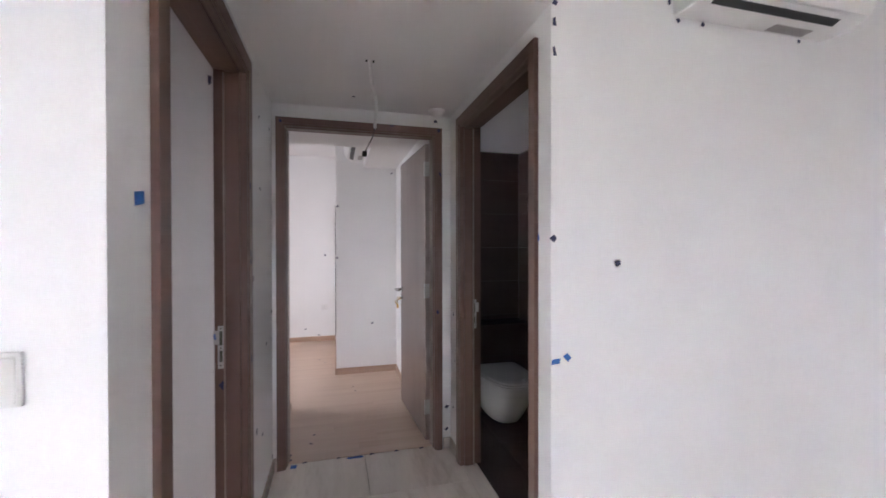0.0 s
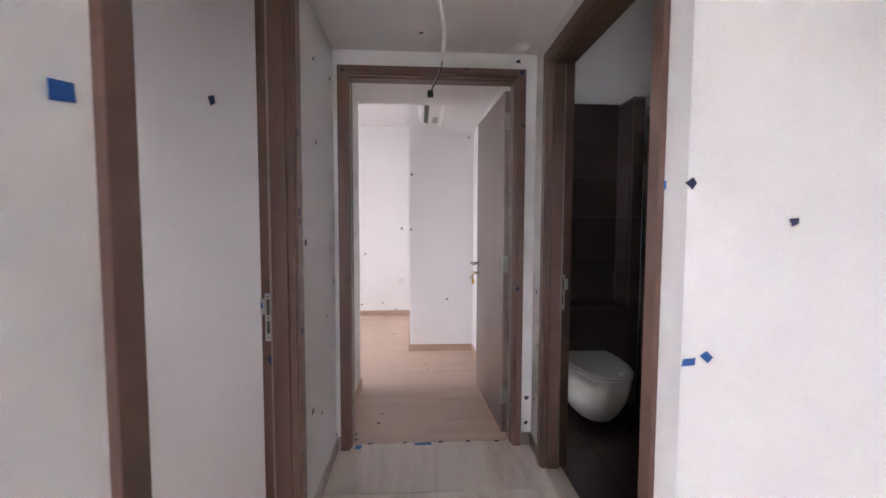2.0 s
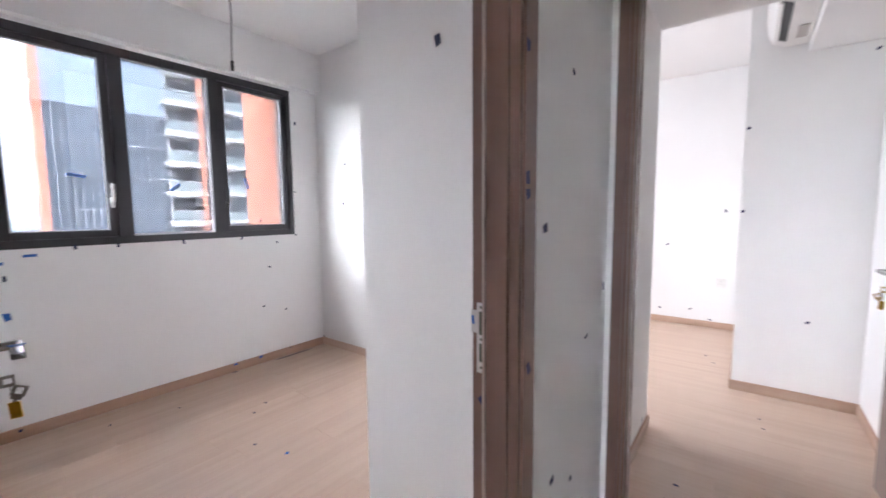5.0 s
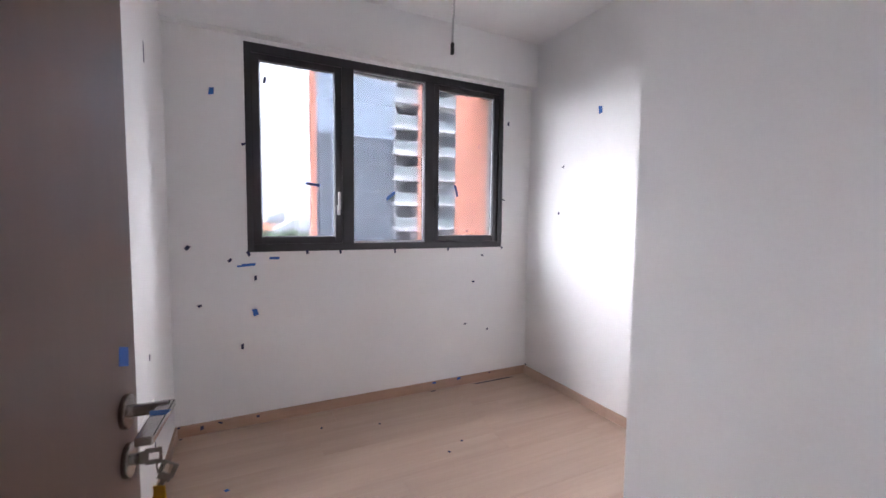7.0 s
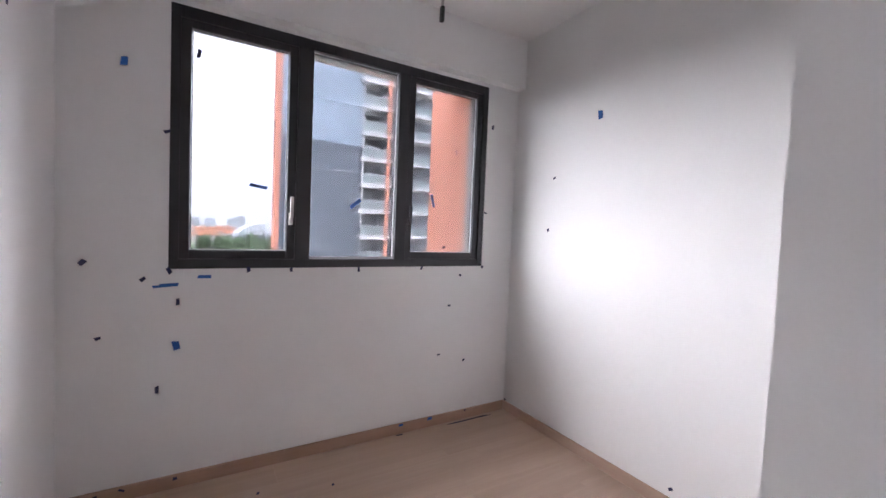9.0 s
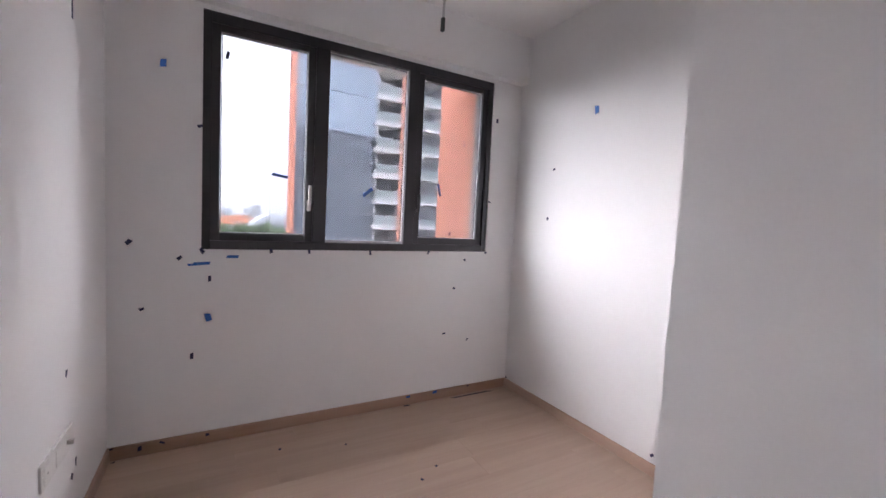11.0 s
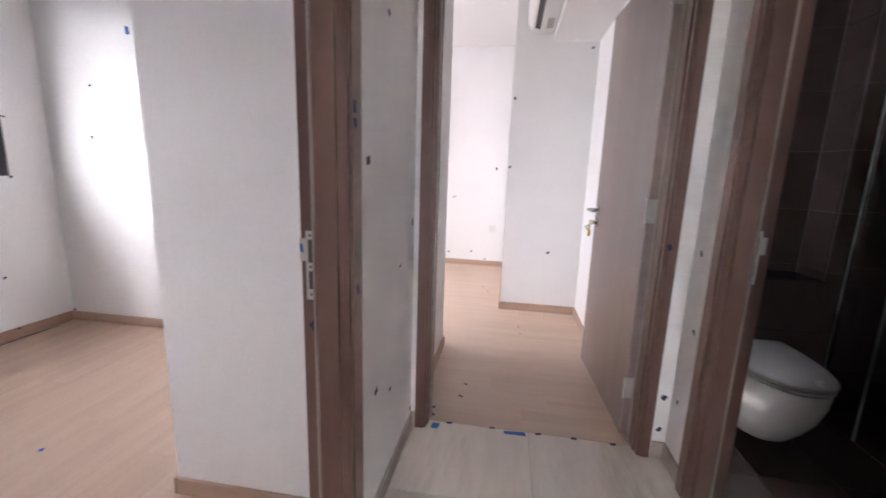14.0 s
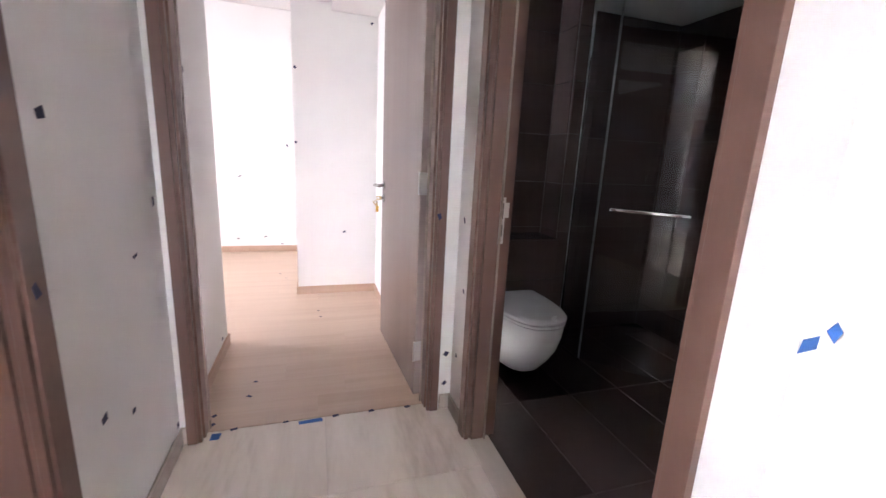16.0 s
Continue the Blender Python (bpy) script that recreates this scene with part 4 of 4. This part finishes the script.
marks(on_east_face, "corridor wall", [(2.282, 2.017, 0.034, 0.010, "d", 35), (2.617, 2.047, 0.022, 0.014, "d", 20), (2.302, 1.658, 0.014, 0.014, "d"), (2.110, 1.211, 0.022, 0.020, "d", 10), (2.474, 0.828, 0.034, 0.009, "d", 12),
      (2.183, 0.466, 0.022, 0.018, "d"), (2.345, 0.385, 0.024, 0.016, "d"), (2.660, 0.974, 0.014, 0.030, "d", 0), (0.982, 1.458, 0.038, 0.026, "b", 10), (2.60, 0.070, 0.030, 0.014, "d", 0), (2.678, 0.10, 0.016, 0.018, "d", 0), (2.44, 0.045, 0.022, 0.014, "d", 20)])
marks(lambda y, z: on_east_face(y, z, CORR_W + 0.017), "door frame", [(1.972, 1.297, 0.024, 0.022, "d", 10), (1.980, 0.877, 0.020, 0.026, "d", 20), (1.966, 1.624, 0.020, 0.026, "d", 0), (1.968, 1.335, 0.018, 0.022, "d", 0)])
marks(lambda x, z: on_south_face(x, z, 1.946), "door frame", [(-0.338, 0.786, 0.020, 0.026, "d", 0), (-0.3865, 0.985, 0.006, 0.022, "b", 8)])
marks(on_west_face, "corridor wall beside the bathroom", [(1.474, 1.396, 0.014, 0.020, "b", 0), (2.633, 0.916, 0.012, 0.018, "d"), (2.596, 0.616, 0.012, 0.018, "d"), (2.64, 0.297, 0.012, 0.016, "d")])
marks(lambda x, z: on_south_face(x, z, LIV_E_Y), "living room wall", [(0.872, 2.241, 0.016, 0.016, "d"), (0.868, 2.173, 0.012, 0.022, "d", 0), (0.868, 2.067, 0.012, 0.028, "d", 10), (0.866, 1.391, 0.020, 0.018, "d"), (0.874, 0.943, 0.034, 0.018, "b", 0),       (1.138, 1.297, 0.026, 0.018, "d", 10), (0.922, 0.957, 0.020, 0.026, "b", 45), (1.415, 2.252, 0.014, 0.014, "d"), (1.535, 2.252, 0.014, 0.014, "d"), (2.056, 2.252, 0.014, 0.014, "d"), (1.372, 2.32, 0.012, 0.020, "d", 0)])
marks(lambda x, z: on_south_face(x, z, D2_Y), "corridor end wall", [(0.825, 0.28, 0.020, 0.024, "d"), (0.825, 0.13, 0.018, 0.024, "d"), (0.750, 2.195, 0.020, 0.012, "d", 0)])
marks(lambda x, z: on_south_face(x, z, D2_Y - 0.017), "door frame", [(0.778, 1.841, 0.012, 0.020, "d"), (0.760, 0.925, 0.018, 0.026, "d", 20), (0.769, 2.130, 0.016, 0.018, "d"), (0.46, 2.140, 0.018, 0.012, "d", 0), (-0.215, 2.12, 0.014, 0.014, "d")])
marks(on_floor, "corridor floor threshold", [(-0.150, 2.715, 0.034, 0.050, "b", 0), (-0.089, 2.75, 0.026, 0.014, "d", 10), (0.117, 2.752, 0.026, 0.012, "d", 8), (0.218, 2.732, 0.098, 0.024, "b", 4), (0.331, 2.75, 0.022, 0.014, "d", 10), (0.489, 2.75, 0.022, 0.014, "d", 8), (0.66, 2.744, 0.026, 0.016, "d", 0)])
marks(on_floor, "vinyl floor", [(-0.180, 2.80, 0.018, 0.014, "d"), (-0.185, 2.865, 0.018, 0.012, "d"), (-0.062, 2.996, 0.020, 0.012, "d"), (-0.049, 3.128, 0.016, 0.012, "d"), (0.265, 4.09, 0.016, 0.010, "d"), (0.28, 3.966, 0.016, 0.010, "d"), (-0.086, 5.159, 0.018, 0.012, "d"), (-0.02, 5.0, 0.018, 0.010, "d")])
marks(lambda y, z: on_east_face(y, z, -0.265), "bedroom entry wall", [(3.48, 0.095, 0.018, 0.016, "d"), (3.06, 0.115, 0.018, 0.016, "d"), (3.126, 1.478, 0.014, 0.020, "d", 0)])
marks(lambda x, z: on_south_face(x, z, 4.508), "white column", [(0.485, 0.531, 0.018, 0.012, "d", 20), (0.128, 1.786, 0.016, 0.016, "d"), (0.122, 1.241, 0.016, 0.016, "d"), (0.70, 2.16, 0.02, 0.01, "d")])
marks(lambda x, z: on_south_face(x, z, 6.18), "far bedroom wall", [(-0.555, 0.873, 0.034, 0.012, "d", 25), (-0.604, 0.155, 0.022, 0.012, "d", -10), (-0.311, 0.177, 0.030, 0.012, "d", 20), (-0.128, 0.085, 0.030, 0.012, "d", -10), (-0.04, 1.235, 0.018, 0.034, "d", 25)])
marks(lambda x, y: axes((x, y, LOW), (1, 0, 0), (0, 0, -1)), "corridor ceiling", [(0.207, 2.48, 0.018, 0.012, "d"), (0.745, 2.66, 0.016, 0.012, "d")])
leaf_face = leaf_1.matrix_world.copy()
tape(leaf_face @ pose(0.748, 0, 1.056), "open door", 0.040, 0.028, "b", 12)
tape(leaf_face @ pose(0.700, 0.055, 0.9786, 90), "door lever", 0.011, 0.021, "b", 6)

# ---------------------------------------------------------------- outside: own facade
GROUND = -20.0
structure("wall_facade_ledge", box(-3.62, -3.25, 1.22, 3.27, 2.40, 2.62), M_SLAB, "white sunshade ledge above the window", "ledge")
structure("wall_facade_fin", box(-4.03, -3.33, 3.27, 3.70, GROUND, 25), M_CORAL, "coral rendered fin beside the window", "fin")
structure("wall_facade_return", box(-3.33, -3.25, 3.20, 3.70, GROUND, 25), M_GREY_RENDER, "grey rendered strip of facade", "facade")
structure("wall_facade_lower", box(-3.32, -3.25, 1.22, 3.20, GROUND, 1.045), M_GREY_RENDER, "grey rendered facade below the window", "facade")
structure("ground", box(-3200, 60, -1800, 1800, GROUND - 1, GROUND), M_GRASS, "green and built-up ground reaching the horizon", "ground")

# ---------------------------------------------------------------- apartment tower opposite
TX = -49.0
tower = thing("apartment_tower", pose(TX, 8.4, GROUND), "tall tower with glass curtain wall, white balconies and coral fins", "building")
H = 50.0
FLOOR = 3.13
part("wall", box(-14, -1.6, 3.8, 30, 0, H), M_FACADE, tower, "grey recessed facade")
part("fin", box(-1.5, 0.2, 0.05, 0.55, 0, H), M_CORAL, tower, "coral corner fin")
part("fin", box(0.95, 1.30, 12.70, 13.10, 0, H), M_CORAL, tower, "slim coral fin between balconies")
part("partition", box(-1.6, 0.95, 12.80, 13.0, 0, H), M_FACADE, tower)
SPLIT = 11.05 - GROUND
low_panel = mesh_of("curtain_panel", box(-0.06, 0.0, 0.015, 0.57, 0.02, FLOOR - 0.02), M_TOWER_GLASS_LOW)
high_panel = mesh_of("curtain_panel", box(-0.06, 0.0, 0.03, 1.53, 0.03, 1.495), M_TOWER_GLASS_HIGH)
mull = mesh_of("mullion", box(0.0, 0.14, -0.035, 0.035, 0, SPLIT - 8.0), M_MULLION)
# sheet coloured as shade, seen between the curtain panels
part("curtain_backing", box(-1.5, -0.07, 0.55, 9.9, 0, H), M_TOWER_SHADE, tower)
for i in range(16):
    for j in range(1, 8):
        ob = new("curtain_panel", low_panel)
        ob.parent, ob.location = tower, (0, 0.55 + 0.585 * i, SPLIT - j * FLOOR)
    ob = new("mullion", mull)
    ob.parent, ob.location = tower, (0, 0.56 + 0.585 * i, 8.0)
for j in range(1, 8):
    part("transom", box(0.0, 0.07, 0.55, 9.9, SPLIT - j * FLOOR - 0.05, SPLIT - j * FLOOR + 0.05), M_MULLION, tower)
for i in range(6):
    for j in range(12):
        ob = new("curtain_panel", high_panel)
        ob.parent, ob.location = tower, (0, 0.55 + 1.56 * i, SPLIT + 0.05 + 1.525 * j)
part("edge_pier", box(-1.5, 0.1, 9.9, 10.15, 0, H), M_SLAB, tower)
slab_mesh = mesh_of("balcony_slab", soften(box(-1.6, 1.15, 9.6, 12.75, -0.58, 0.0), 0.04, 1), M_SLAB)
rail_mesh = mesh_of("balustrade", box(1.05, 1.09, 9.7, 12.72, 0.0, 1.05), M_BALCONY_GLASS)
cap_mesh = mesh_of("handrail", box(1.02, 1.12, 9.68, 12.74, 1.05, 1.11), M_SLAB)
room_mesh = mesh_of("balcony_opening", box(-1.59, -1.5, 10.2, 12.7, 0.05, 2.35), M_WINDOW_FAR)
post_mesh = mesh_of("window_post", box(-1.5, -1.44, -0.04, 0.04, 0.05, 2.35), M_SLAB)
ledge_mesh = mesh_of("service_ledge", soften(box(-1.6, 0.75, 13.06, 26.0, -0.36, 0.0), 0.03, 1), M_SLAB)
lwin_mesh = mesh_of("ledge_window", box(-1.60, -1.52, 13.9, 15.4, 0.9, 2.4), M_WINDOW_FAR)
rail2_mesh = mesh_of("ledge_rail", box(0.62, 0.66, 15.6, 26.0, 0.0, 0.95), M_BALCONY_GLASS)


def placed(name, mesh, parent, at):
    ob = new(name, mesh)
    ob.parent, ob.location = parent, at
    return ob


def condenser_mesh():
    bm = soften(box(-0.2, 0.2, -0.42, 0.42, 0.0, 0.62), 0.02, 1)
    return mesh_of("condenser", bm, M_WHITE_PLASTIC)


def fan_mesh():
    return mesh_of("fan_grille", cyl(0.23, 0.03, pose(0.21, -0.1, 0.31, 0, 90), 18), M_TOWER_SHADE)


COND, FAN = condenser_mesh(), fan_mesh()
for k in range(16):
    z = 9.85 - GROUND + FLOOR * (k - 9)
    placed("balcony_slab", slab_mesh, tower, (0, 0, z))
    placed("balustrade", rail_mesh, tower, (0, 0, z))
    placed("handrail", cap_mesh, tower, (0, 0, z))
    placed("balcony_opening", room_mesh, tower, (0, 0, z))
    for y in (10.25, 11.05, 11.85, 12.65):
        placed("window_post", post_mesh, tower, (0, y, z))
    placed("service_ledge", ledge_mesh, tower, (0, 0, z))
    placed("ledge_window", lwin_mesh, tower, (0, 0, z))
    placed("ledge_rail", rail2_mesh, tower, (0, 0, z))
    for y in (15.2, 19.0, 22.5):
        c = placed("condenser", COND, tower, (0.25, y, z))
        placed("fan_grille", FAN, c, (0, 0, 0))
    for y in (17.0, 20.6):
        placed("ledge_window", lwin_mesh, tower, (0, y - 13.9, z))

# ---------------------------------------------------------------- far town and trees
far = random.Random(11)


def tree_meshes(seed):
    rnd = random.Random(seed)
    crown = bmesh.new()
    for k in range(9):
        a, r = rnd.uniform(0, 6.28), rnd.uniform(0.4, 3.2)
        c = Vector((r * math.cos(a), r * math.sin(a), rnd.uniform(6.0, 10.5)))
        size = rnd.uniform(1.4, 2.6)
        for n in range(70):
            d = Vector((rnd.gauss(0, 1), rnd.gauss(0, 1), rnd.gauss(0, 0.8))).normalized()
            p = c + d * size * rnd.uniform(0.75, 1.08)
            t1 = d.orthogonal().normalized()
            t1.rotate(Matrix.Rotation(rnd.uniform(0, 6.28), 3, d))
            t2 = d.cross(t1)
            s = rnd.uniform(0.35, 0.7)
            crown.faces.new([crown.verts.new(p + t1 * s * u + t2 * s * v + d * rnd.uniform(-0.2, 0.2)) for u, v in ((-1, -0.6), (1, -0.7), (0.8, 0.8), (-0.9, 0.7))])
    trunk = merge(cyl(0.30, 7.0, pose(0, 0, 3.5), 8, 0.18), cyl(0.13, 3.2, pose(0.8, 0.2, 7.2, 8, 35, 0), 6, 0.06), cyl(0.13, 3.2, pose(-0.7, -0.3, 7.2, -10, -32, 0), 6, 0.06))
    return mesh_of("crown", crown, M_LEAVES), mesh_of("trunk", trunk, M_BARK)


KINDS = [tree_meshes(k) for k in range(3)]
for k in range(46):
    d = far.uniform(120, 330)
    bearing = radians(far.uniform(-5, 9.5))
    crown_me, trunk_me = far.choice(KINDS)
    tree = thing("tree", pose(-d * math.cos(bearing), 1.4 + d * math.sin(bearing), GROUND, 0, 0, far.uniform(0, 360)), "broad green tree below the tower", "tree", "trees below the tower")
    s = far.uniform(0.85, 1.25)
    tree.scale = (s, s, s)
    placed("crown", crown_me, tree, (0, 0, 0))
    placed("trunk", trunk_me, tree, (0, 0, 0))


def house(x, y, wide, deep, high, roof, turn, material, label):
    root = thing("house", pose(x, y, GROUND, 0, 0, turn), label, "house", "houses in the distance")
    part("wall", box(-deep / 2, deep / 2, -wide / 2, wide / 2, 0, high), material, root)
    bm = bmesh.new()
    p, q = deep / 2 + 0.6, wide / 2 + 0.6
    v = [bm.verts.new(c) for c in ((-p, -q, high), (p, -q, high), (p, q, high), (-p, q, high), (0, -q * 0.55, high + roof), (0, q * 0.55, high + roof))]
    for f in ((0, 1, 4), (1, 2, 5, 4), (2, 3, 5), (3, 0, 4, 5), (3, 2, 1, 0)):
        bm.faces.new([v[i] for i in f])
    part("roof", bm, M_ROOF, root)
    for j in range(int(high / 3.2)):
        for i in range(max(1, int(wide / 4))):
            y0 = -wide / 2 + 1.2 + 4 * i
            part("window", box(deep / 2, deep / 2 + 0.08, y0, y0 + 1.6, 1.0 + 3.2 * j, 2.4 + 3.2 * j), M_WINDOW_FAR, root)


for k in range(34):
    d = far.uniform(300, 760)
    b = radians(far.uniform(-5, 9.5))
    house(-d * math.cos(b), 1.4 + d * math.sin(b), far.uniform(9, 20), far.uniform(8, 12), far.uniform(7, 13), far.uniform(2.2, 3.6), far.uniform(-25, 25), far.choice((M_HOUSE, M_SLAB, M_BLOCK)), "low house with an orange tiled roof")

hall = thing("arched_hall", pose(-330, 40, GROUND, 0, 0, 8), "pale hall with a curved roof and an orange gable", "building")
bm = bmesh.new()
n = 14
rings = []
for x in (-9, 9):
    rings.append([bm.verts.new((x, -17 + 34 * k / n, 14 + 7.5 * math.sin(math.pi * k / n))) for k in range(n + 1)] + [bm.verts.new((x, 17, 0)), bm.verts.new((x, -17, 0))])
bm.faces.new(rings[0])
bm.faces.new(list(reversed(rings[1])))
for k in range(len(rings[0])):
    m_ = (k + 1) % len(rings[0])
    bm.faces.new((rings[0][k], rings[1][k], rings[1][m_], rings[0][m_]))
part("shell", bm, M_BLOCK, hall)
for i in range(7):
    part("window", box(9.0, 9.15, -14 + 4 * i, -11.4 + 4 * i, 3, 13), M_WINDOW_FAR, hall)
for k in range(15):
    d = far.uniform(1500, 2600)
    b = radians(far.uniform(-5, 9.5))
    blk = thing("apartment_block", pose(-d * math.cos(b), 1.4 + d * math.sin(b), GROUND, 0, 0, far.uniform(-12, 12)), "pale apartment block on the skyline", "building", "blocks on the skyline")
    w, h = far.uniform(18, 46), far.uniform(30, 50)
    part("wall", box(-6, 6, -w / 2, w / 2, 0, h), M_BLOCK, blk)
    part("roof", box(-4, 4, -w / 5, w / 5, h, h + 3), M_SLAB, blk)
    for j in range(int(h / 6)):
        part("window_band", box(6, 6.15, -w / 2 + 1, w / 2 - 1, 3 + 6 * j, 5 + 6 * j), M_WINDOW_FAR, blk)

# ---------------------------------------------------------------- floor and wall pieces


def planks(parent, x0, x1, y0, y1, along, wide, long, material, seed, skip=None):
    rnd = random.Random(seed)
    made = {}
    a0, a1, b0, b1 = (x0, x1, y0, y1) if along == "y" else (y0, y1, x0, x1)
    a = a0
    while a < a1 - 0.01:
        b = b0 - rnd.uniform(0.1, long - 0.1)
        while b < b1 - 0.01:
            p, q, r, s = a, min(a + wide, a1), max(b, b0), min(b + long, b1)
            b += long
            if s - r < 0.02:
                continue
            if along == "x":
                p, q, r, s = r, s, p, q
            if skip and skip((p + q) / 2, (r + s) / 2):
                continue
            size = (round(q - p, 3), round(s - r, 3))
            if size not in made:
                bm = bmesh.new()
                hx, hy, e = size[0] / 2 - 0.0001, size[1] / 2 - 0.0001, 0.0003
                lo = [bm.verts.new((u, v, -0.006)) for u, v in ((-hx, -hy), (hx, -hy), (hx, hy), (-hx, hy))]
                mid = [bm.verts.new((u, v, -e)) for u, v in ((-hx, -hy), (hx, -hy), (hx, hy), (-hx, hy))]
                hi = [bm.verts.new((u, v, 0)) for u, v in ((-hx + e, -hy + e), (hx - e, -hy + e), (hx - e, hy - e), (-hx + e, hy - e))]
                bm.faces.new(hi)
                for k in range(4):
                    n_ = (k + 1) % 4
                    bm.faces.new((lo[k], lo[n_], mid[n_], mid[k]))
                    bm.faces.new((mid[k], mid[n_], hi[n_], hi[k]))
                made[size] = mesh_of("plank", bm, material)
            ob = new("plank", made[size])
            ob.parent = parent
            ob.location = ((p + q) / 2, (r + s) / 2, 0)
        a += wide


planks(floor_1, WIN_X, -0.32, B1_S, B1_N, "y", 0.178, 1.22, M_PLANK_Y, 3, lambda x, y: x > NIB_X + 0.09 and y > 2.9)
planks(floor_2, WIN_X, 0.748, 2.756, 6.18, "x", 0.178, 1.22, M_PLANK_2, 4, lambda x, y: x < -1.1 and y < 3.4)
tiled("tile", floor_3, (-0.311, -0.7, -0.0065), (1, 0, 0), (0, 1, 0), 1.171, 3.453, 0.60, 1.20, M_TILE, -0.006, -0.60, 0.0016, 0.0065)
tiled("threshold_tile", floor_3, (0.8605, 1.50, -0.0065), (1, 0, 0), (0, 1, 0), 0.096, 0.99, 0.30, 1.20, M_TILE, 0.0, 0.0, 0.0016, 0.0065)
tiled("tile", floor_3, (0.87, -0.7, -0.0065), (1, 0, 0), (0, 1, 0), 3.73, 2.08, 0.60, 1.20, M_TILE, 0.0, 0.0, 0.0016, 0.0065)
tiled("tile", floor_3, (-3.25, -0.7, -0.0065), (1, 0, 0), (0, 1, 0), 2.93, 1.565, 0.60, 1.20, M_TILE, 0.0, -0.6, 0.0016, 0.0065)
tiled("tile", floor_3, (-3.25, -4.05, -0.0065), (1, 0, 0), (0, 1, 0), 7.85, 3.345, 0.60, 1.20, M_TILE, 0.0, 0.0, 0.0016, 0.0065)
tiled("tile", floor_4, (0.959, 1.49, -0.032), (1, 0, 0), (0, 1, 0), 1.69, 1.97, 0.30, 0.60, M_DARK_TILE, -0.03, 0.0, 0.003, 0.009)
tiled("tile", cistern, (0.97, BOX_Y + 0.009, -0.02), (1, 0, 0), (0, 0, 1), 0.74, 0.72, 0.60, 0.30, M_DARK_TILE, 0.14, 0.17, 0.003, 0.009)
tiled("tile", cistern, (0.97, BOX_Y + 0.009, 0.70), (1, 0, 0), (0, 1, 0), 0.74, 0.24, 0.60, 0.30, M_DARK_TILE, 0.14, 0.0, 0.003, 0.009)
shell = bpy.data.objects["wall_bathroom_shell"]
tiled("tile", shell, (0.97, BACK, 0.71), (1, 0, 0), (0, 0, 1), 0.75, 1.48, 0.60, 0.30, M_DARK_TILE, 0.14, 0.04, 0.003, 0.009)
tiled("tile", shell, (1.81, BACK, -0.02), (1, 0, 0), (0, 0, 1), 0.83, 2.14, 0.60, 0.30, M_DARK_TILE, 0.2, 0.17, 0.003, 0.009)
tiled("tile", shell, (2.65, BACK - 0.01, -0.02), (0, -1, 0), (0, 0, 1), 1.96, 2.14, 0.60, 0.30, M_DARK_TILE, 0.2, 0.17, 0.003, 0.009)
tiled("tile", pier, (1.72, 3.26, -0.02), (1, 0, 0), (0, 0, 1), 0.08, 2.2, 0.60, 0.30, M_DARK_TILE, 0.0, 0.17, 0.003, 0.009)
tiled("tile", pier, (1.72, 3.45, -0.02), (0, -1, 0), (0, 0, 1), 0.185, 2.2, 0.60, 0.30, M_DARK_TILE, 0.0, 0.17, 0.003, 0.009)
